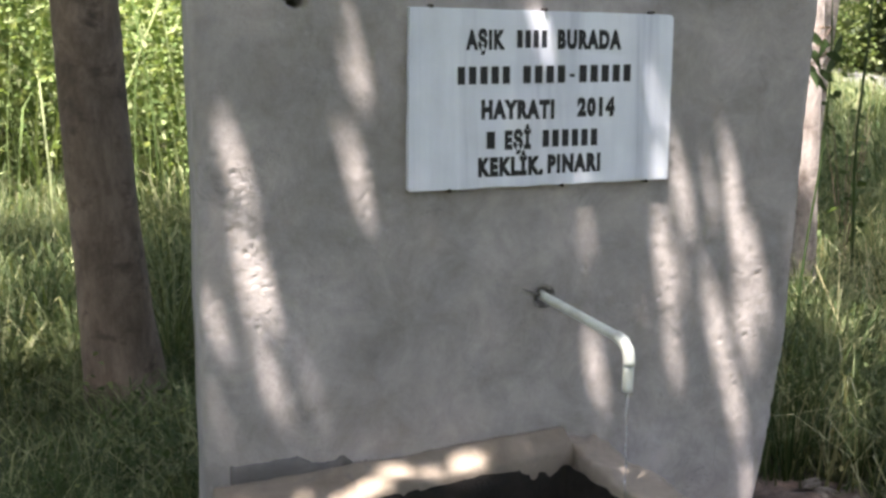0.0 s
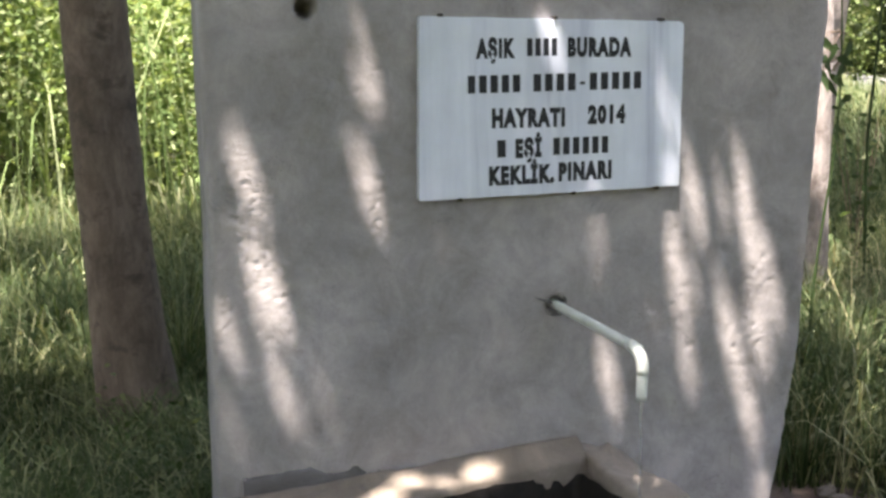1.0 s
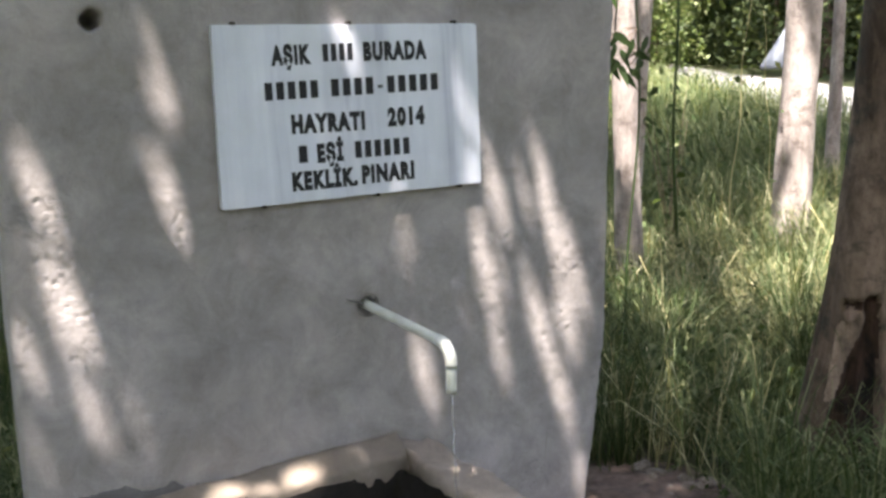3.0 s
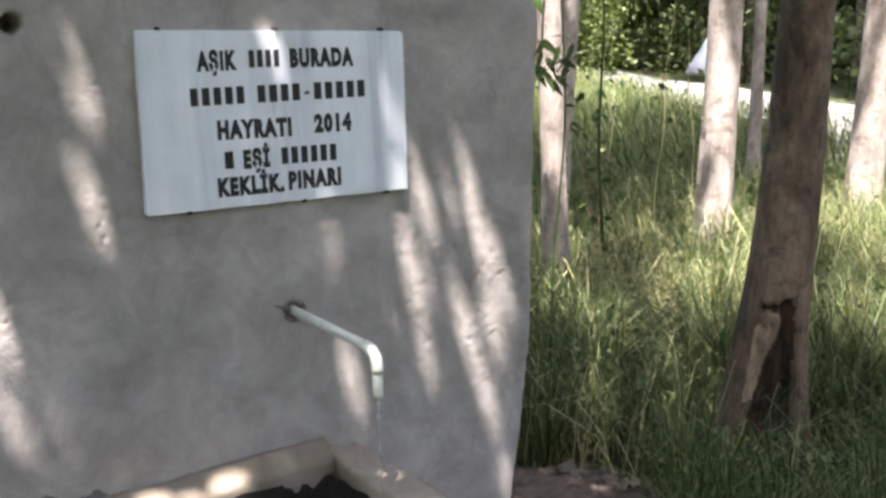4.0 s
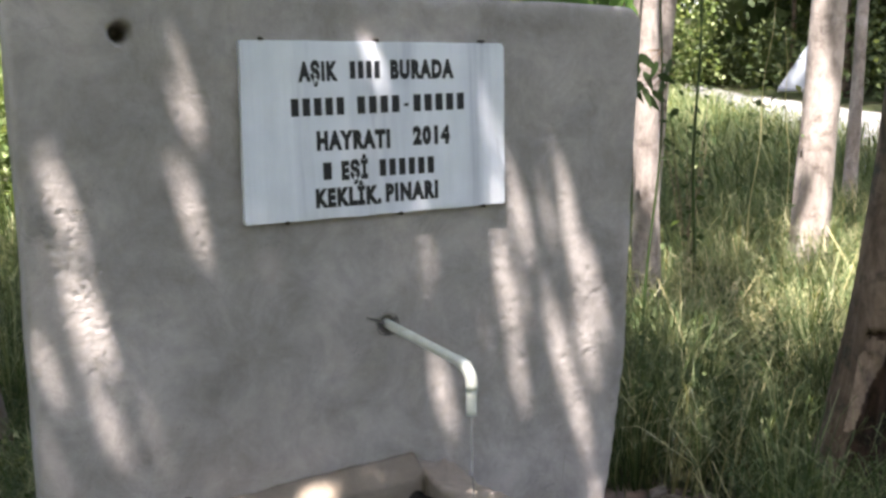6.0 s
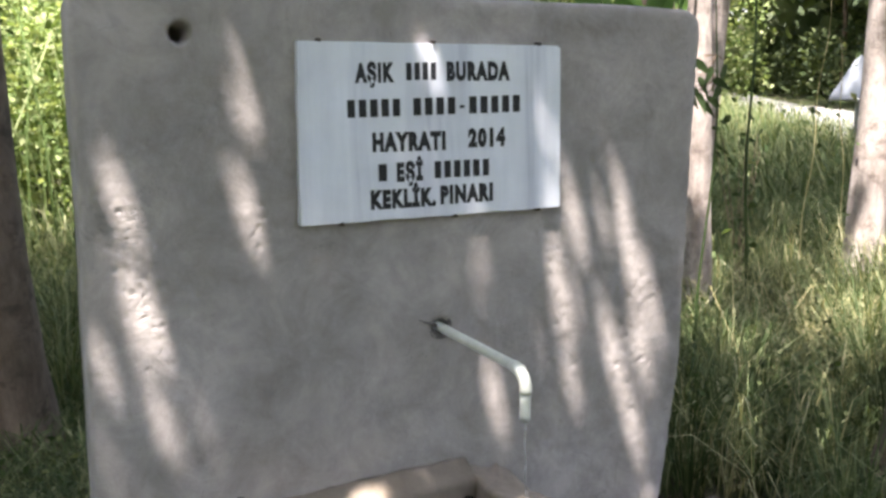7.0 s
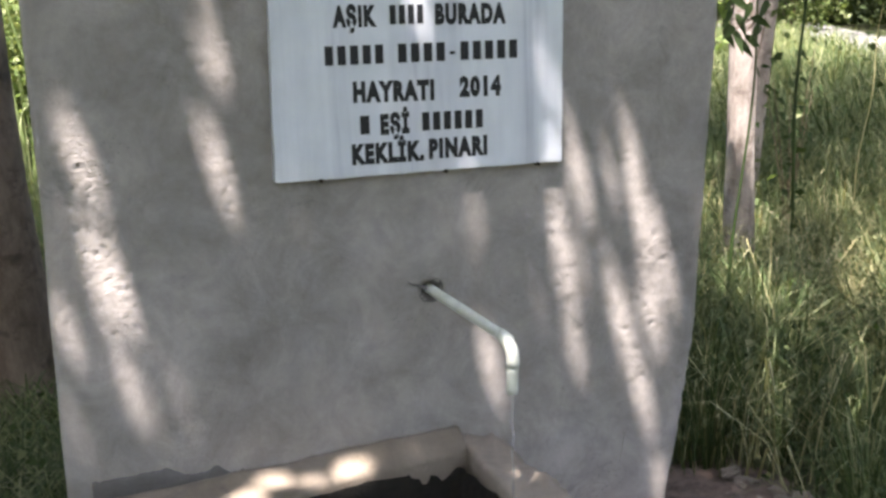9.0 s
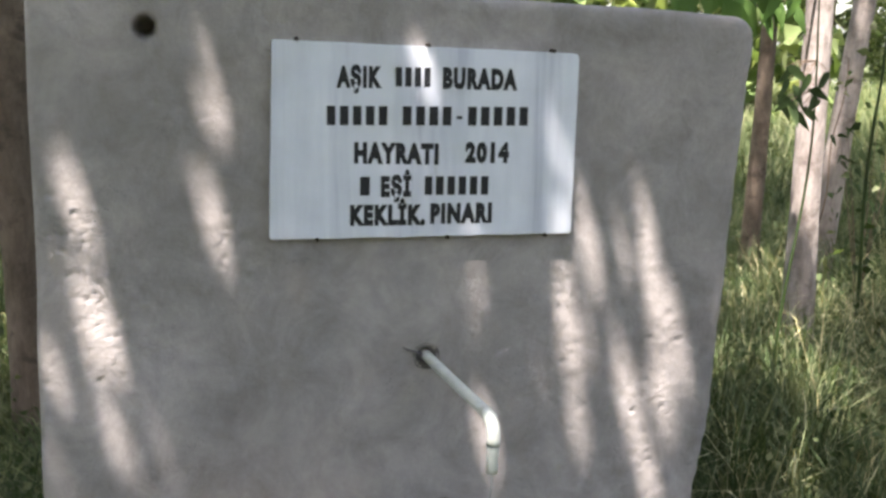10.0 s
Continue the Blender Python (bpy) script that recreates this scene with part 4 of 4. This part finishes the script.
near_grass = [blades(scatter(rng, 2600, 1.3, 2.0, -0.7, 0.1, lambda x, y: np.hypot(x - 1.60, (y + 0.28) * 0.8) < 0.3), rng, -0.02, 0.15, 0.005, 1.0),
              tussocks(scatter(rng, 1900, 0.95, 5.5, -0.9, 4.5, by_slab), rng, 64, 0.33, 0.0034),
              blades(tufts(scatter(rng, 26000, 0.95, 5.5, -0.9, 4.5, by_slab), rng), rng, -0.02, 0.22, 0.0036, 1.1),
              tussocks(scatter(rng, 1300, -3.2, 0.5, -0.6, 4.4, lambda x, y: off_fountain(x, y) & (y > 1.5)), rng, 60, 0.34, 0.0040),
              blades(tufts(scatter(rng, 50000, -3.2, 0.1, -0.6, 2.0, off_fountain), rng), rng, -0.02, 0.19, 0.004, 1.2),
              blades(scatter(rng, 9000, -4.5, 6.0, -4.5, -0.7, lambda x, y: off_fountain(x, y) & (np.hypot(x + 0.3, y + 1.9) > 1.3)), rng, -0.02, 0.15, 0.006, 0.7)]
far_grass = [blades(scatter(rng, 52000, 3.0, 15.0, 3.5, 18.0, lambda x, y: road_side(x, y) > 1.3), rng, -0.02, 0.54, 0.009, 1.0),
             blades(scatter(rng, 6000, -6.0, 1.0, 4.0, 8.0, off_fountain), rng, -0.02, 0.45, 0.012, 0.6)]


def joined(pieces):
    verts, tris, n = [], [], 0
    for v, t in pieces:
        verts.append(v), tris.append(t + n)
        n += len(v)
    return np.concatenate(verts), np.concatenate(tris)


tagged(new("grass", tris_mesh("grass", *joined(near_grass), GRASS)), "long dense green grass round the fountain", "grass", kind="stuff")
tagged(new("tall_grass", tris_mesh("tall_grass", *joined(far_grass), GRASS)), "tall meadow grass towards the road", "grass", kind="stuff")
# Dry stalks; their pale colour also brightens the grass in the sun patches
dry = [blades(scatter(rng, 1200, 1.5, 5.0, 0.5, 2.6, off_fountain), rng, 0.0, 0.42, 0.003, 0.8),
       blades(tufts(scatter(rng, 9000, 1.8, 5.0, 0.3, 1.9, off_fountain), rng), rng, 0.0, 0.27, 0.0034, 1.2),
       blades(scatter(rng, 110, 1.15, 1.6, 0.0, 0.45, by_slab), rng, 0.0, 0.3, 0.0034, 1.2),
       blades(scatter(rng, 260, -3.0, -0.5, 1.2, 4.5, off_fountain), rng, 0.0, 0.32, 0.003, 0.9)]
tagged(new("sunlit_dry_grass", tris_mesh("sunlit_dry_grass", *joined(dry), STRAW)), "dry grass stalks, crowded to brighten the sunlit patches of green", "grass", kind="stuff")


weeds = np.concatenate([np.stack([rng.normal(x, 0.07, 30), rng.normal(y, 0.07, 30), rng.uniform(0.02, 0.34, 30)], axis=1)
                        for x, y in np.concatenate([scatter(rng, 330, 1.0, 5.0, -0.8, 4.0, by_slab), scatter(rng, 120, -3.0, -0.5, 0.2, 3.6, off_fountain)])])
lv, lt = leaves(weeds, rng, 0.023, droop=0.1)
tagged(new("weeds", tris_mesh("weeds", lv, lt, GRASS)), "small broad-leaved weeds among the grass", "weeds", kind="stuff")
stalks = blades(scatter(rng, 800, -5.0, 1.0, 4.0, 6.5, off_fountain), rng, 0.0, 1.5, 0.010, 0.35)
tagged(new("weed_stalks", tris_mesh("weed_stalks", *stalks, BUSH)), "tall pale weed stalks before the thicket", "weeds", kind="stuff")


# ---- bare earth, stones, sapling, sign ----
def build_earth():
    verts, faces = [(1.02, -0.10, 0.035)], []
    for i in range(1, 15):
        for k in range(64):
            w = 2 * math.pi * k / 64
            r = 0.42 * i / 14 * (1 + 0.25 * noise.noise(Vector((math.cos(w) * 2, math.sin(w) * 2, 1))))
            x, y = 1.02 + r * math.cos(w) * 0.8, -0.10 + r * math.sin(w)
            verts.append((x, y, 0.035 - 0.07 * (i / 14) ** 2 + 0.018 * noise.noise(Vector((x * 12, y * 12, 0))) + 0.012 * noise.noise(Vector((x * 40, y * 40, 0)))))
    for k in range(64):
        faces.append((0, 1 + k, 1 + (k + 1) % 64))
    for i in range(13):
        for k in range(64):
            k2 = (k + 1) % 64
            faces.append((1 + i * 64 + k, 1 + (i + 1) * 64 + k, 1 + (i + 1) * 64 + k2, 1 + i * 64 + k2))
    tagged(new("earth_mound", mesh_from("earth_mound", verts, faces, EARTH, True)), "bare reddish earth at the foot of the slab", "earth", kind="structure")


build_earth()
rng = np.random.default_rng(60)
for k in range(22):
    bm = bmesh.new()
    bmesh.ops.create_icosphere(bm, subdivisions=2, radius=1.0)
    s = float(rng.uniform(0.007, 0.022))
    for v in bm.verts:
        v.co *= 1 + 0.7 * noise.noise(v.co * 1.9 + Vector((k * 3.1, 0, 0)))
    stone = new("stone", bm_mesh("stone", bm, STONE))
    stone.scale = (s * 1.4, s, s * 0.6)
    stone.rotation_euler = (0, 0, float(rng.uniform(0, 6)))
    stone.location = (1.04 + abs(float(rng.normal())) * 0.08, -0.10 + float(rng.normal()) * 0.12, 0.025)
    tagged(stone, "small pale stone lying on bare earth", "stone", "stones by the slab")


def one_leaf(place, a, length, material):
    """A pointed leaf that hangs from place, turned by a."""
    tip = Vector((math.cos(a) * 0.7, -0.25, math.sin(a) * 0.6)).normalized()
    side = tip.cross(Vector((0.1, 1, 0.2))).normalized()
    verts, faces = [], []
    for k in range(7):
        u = k / 6
        w = 0.21 * length * math.sin(math.pi * u ** 0.75) * (1 - 0.3 * u)
        c = Vector(place) + tip * (length * u) + Vector((0, 0, -0.25 * length * u * u))
        verts += [c - side * w + Vector((0, -0.12 * w, 0.2 * w)), c, c + side * w + Vector((0, -0.12 * w, 0.2 * w))]
    for k in range(6):
        for m in (0, 1):
            faces.append((k * 3 + m, k * 3 + m + 1, k * 3 + m + 4, k * 3 + m + 3))
    return mesh_from("leaf", verts, faces, material, True)


def low_branch():
    rng = np.random.default_rng(72)
    path = [(2.03, 1.44, 1.55), (1.92, 1.36, 1.47), (1.80, 1.30, 1.40), (1.62, 1.27, 1.37)]
    v, f = tube(path, [0.007, 0.005, 0.004, 0.002], 8)
    twig = under("branch", mesh_from("branch", v, f, BARK_BROWN, True), pale_tree)
    for k in range(44):
        at = (1.36 + 0.0115 * k, 1.27 + float(rng.normal()) * 0.06, 1.46 + float(rng.uniform(-0.09, 0.08)))
        under("leaf", one_leaf(at, float(rng.uniform(-2.6, -0.5)), float(rng.uniform(0.08, 0.13)), LEAF), twig)


low_branch()


def build_sapling():
    ob = thing("sapling", (1.62, 0.85, 0.0), "young poplar shoot beside the slab, drooping leaves coloured as shaded", "sapling")
    stem = [(1.62 - 0.02 * math.sin(k * 0.4), 0.85 - 0.004 * k, 1.62 * k / 20) for k in range(21)]
    v, f = tube(stem, [0.006 - 0.004 * k / 20 for k in range(21)], 8)
    under("stem", mesh_from("stem", v, f, SHOOT, True), ob)
    rng = np.random.default_rng(71)
    spots = [(1.56, 0.80, 1.10), (1.55, 0.79, 1.04), (1.60, 0.81, 1.00), (1.53, 0.80, 1.15), (1.62, 0.80, 1.13), (1.67, 0.79, 1.135), (1.57, 0.81, 0.97), (1.51, 0.80, 1.07)]
    spots += [(1.52 + float(rng.uniform(0, 0.14)), 0.80 + float(rng.normal()) * 0.02, float(rng.uniform(0.98, 1.16))) for k in range(10)]
    for i, (x, y, z) in enumerate(spots):
        length = float(rng.uniform(0.05, 0.085))
        a = float(rng.uniform(-2.9, -0.2))
        z += 0.045 + 0.6 * max(0, 1.06 - z)
        under("leaf", one_leaf((x, y, z), a, length, SHOOT), ob)
        s = stem[min(20, int(z / 1.62 * 20) + 1)]
        v, f = tube([s, ((s[0] + x) / 2, (s[1] + y) / 2, z + 0.02), (x, y, z)], [0.0016, 0.0013, 0.001], 5)
        under("twig", mesh_from("twig", v, f, BARK_DARK, True), ob)


build_sapling()


def build_pole(x, y, h, r, lean, material, label):
    ob = thing("sapling", (x, y, 0.0), label, "sapling", "saplings")
    pts = [(x + lean * k / 16 + 0.012 * math.sin(k), y, h * k / 16) for k in range(17)]
    v, f = tube(pts, [r * (1 - 0.6 * k / 16) for k in range(17)], 8)
    under("stem", mesh_from("stem", v, f, material, True), ob)
    rng = np.random.default_rng(int(x * 100))
    c = np.stack([np.array([pts[int(k)][0] for k in rng.uniform(3, 16, 26)]) + rng.normal(size=26) * 0.09, y + rng.normal(size=26) * 0.09, rng.uniform(0.4, h, 26)], axis=1)
    lv, lt = leaves(c, rng, 0.045)
    tagged(under("leaves", tris_mesh("leaves", lv, lt, GRASS), ob), kind="stuff")


build_pole(2.33, 1.5, 2.6, 0.008, 0.02, SHOOT, "thin dark upright shoot in the grass")
build_pole(2.95, 1.9, 1.5, 0.004, 0.16, STRAW, "pale crooked weed stalk in the grass")
build_pole(3.55, 2.2, 1.3, 0.004, -0.10, STRAW, "pale crooked weed stalk in the grass")
def build_shrub(x, y, h, seed):
    ob = thing("shrub", (x, y, 0.0), "small dark-leaved shrub standing in the grass", "shrub")
    rng = np.random.default_rng(seed)
    for k in range(6):
        a, lean = 2 * math.pi * k / 6, float(rng.uniform(0.05, 0.16))
        pts = [(x + math.cos(a) * lean * (i / 8) ** 1.5, y + math.sin(a) * lean * (i / 8) ** 1.5, h * float(0.8 + 0.04 * k) * i / 8) for i in range(9)]
        v, f = tube(pts, [0.005 - 0.0045 * i / 8 for i in range(9)], 6)
        stem = under("stem", mesh_from("stem", v, f, BARK_DARK, True), ob)
        for i in range(3, 9):
            for _ in range(2):
                at = Vector(pts[i]) + Vector((float(rng.normal()) * 0.02, float(rng.normal()) * 0.02, 0))
                under("leaf", one_leaf(at, float(rng.uniform(-3.0, 0.3)), float(rng.uniform(0.03, 0.05)), SHOOT), stem)


build_shrub(2.62, 1.9, 1.0, 73)
build_pole(2.55, 2.2, 1.2, 0.006, 0.12, BARK_DARK, "leafy weed in the grass")


def build_sign():
    x, y, z, half, tall = SIGN_AT
    ob = thing("road_sign", (x, y, 0.0), "white triangular road sign on a steel post beside the road", "sign")
    right = Vector((0.75, -0.66, 0))
    ahead = Vector((0.66, 0.75, 0))
    o = Vector((x, y, z))
    bm = bmesh.new()
    tri = [o - right * half, o + right * half, o + Vector((0, 0, tall))]
    front = [bm.verts.new(p) for p in tri]
    back = [bm.verts.new(p + ahead * 0.02) for p in tri]
    bm.faces.new(front)
    bm.faces.new(back[::-1])
    for i in range(3):
        bm.faces.new((front[(i + 1) % 3], front[i], back[i], back[(i + 1) % 3]))
    bmesh.ops.recalc_face_normals(bm, faces=bm.faces)
    bmesh.ops.bevel(bm, geom=bm.edges[:], offset=0.008, segments=2, affect="EDGES")
    under("plate", bm_mesh("plate", bm, SIGN), ob)
    v, f = tube([o + ahead * 0.05 + Vector((0, 0, h)) for h in (-z - 0.1, -z / 2, 0, tall * 0.8)], [0.03] * 4, 12)
    under("post", mesh_from("post", v, f, STEEL, True), ob, "grey steel post")
    v, f = tube([tri[0] + Vector((0, 0, -0.02)) - ahead * 0.01, tri[1] + Vector((0, 0, -0.02)) - ahead * 0.01], [0.02, 0.02], 8)
    under("lower_edge", mesh_from("lower_edge", v, f, STEEL, True), ob, "dark lower edge")


SIGN_AT = (7.78, 6.55, 0.77, 0.29, 0.46)
build_sign()
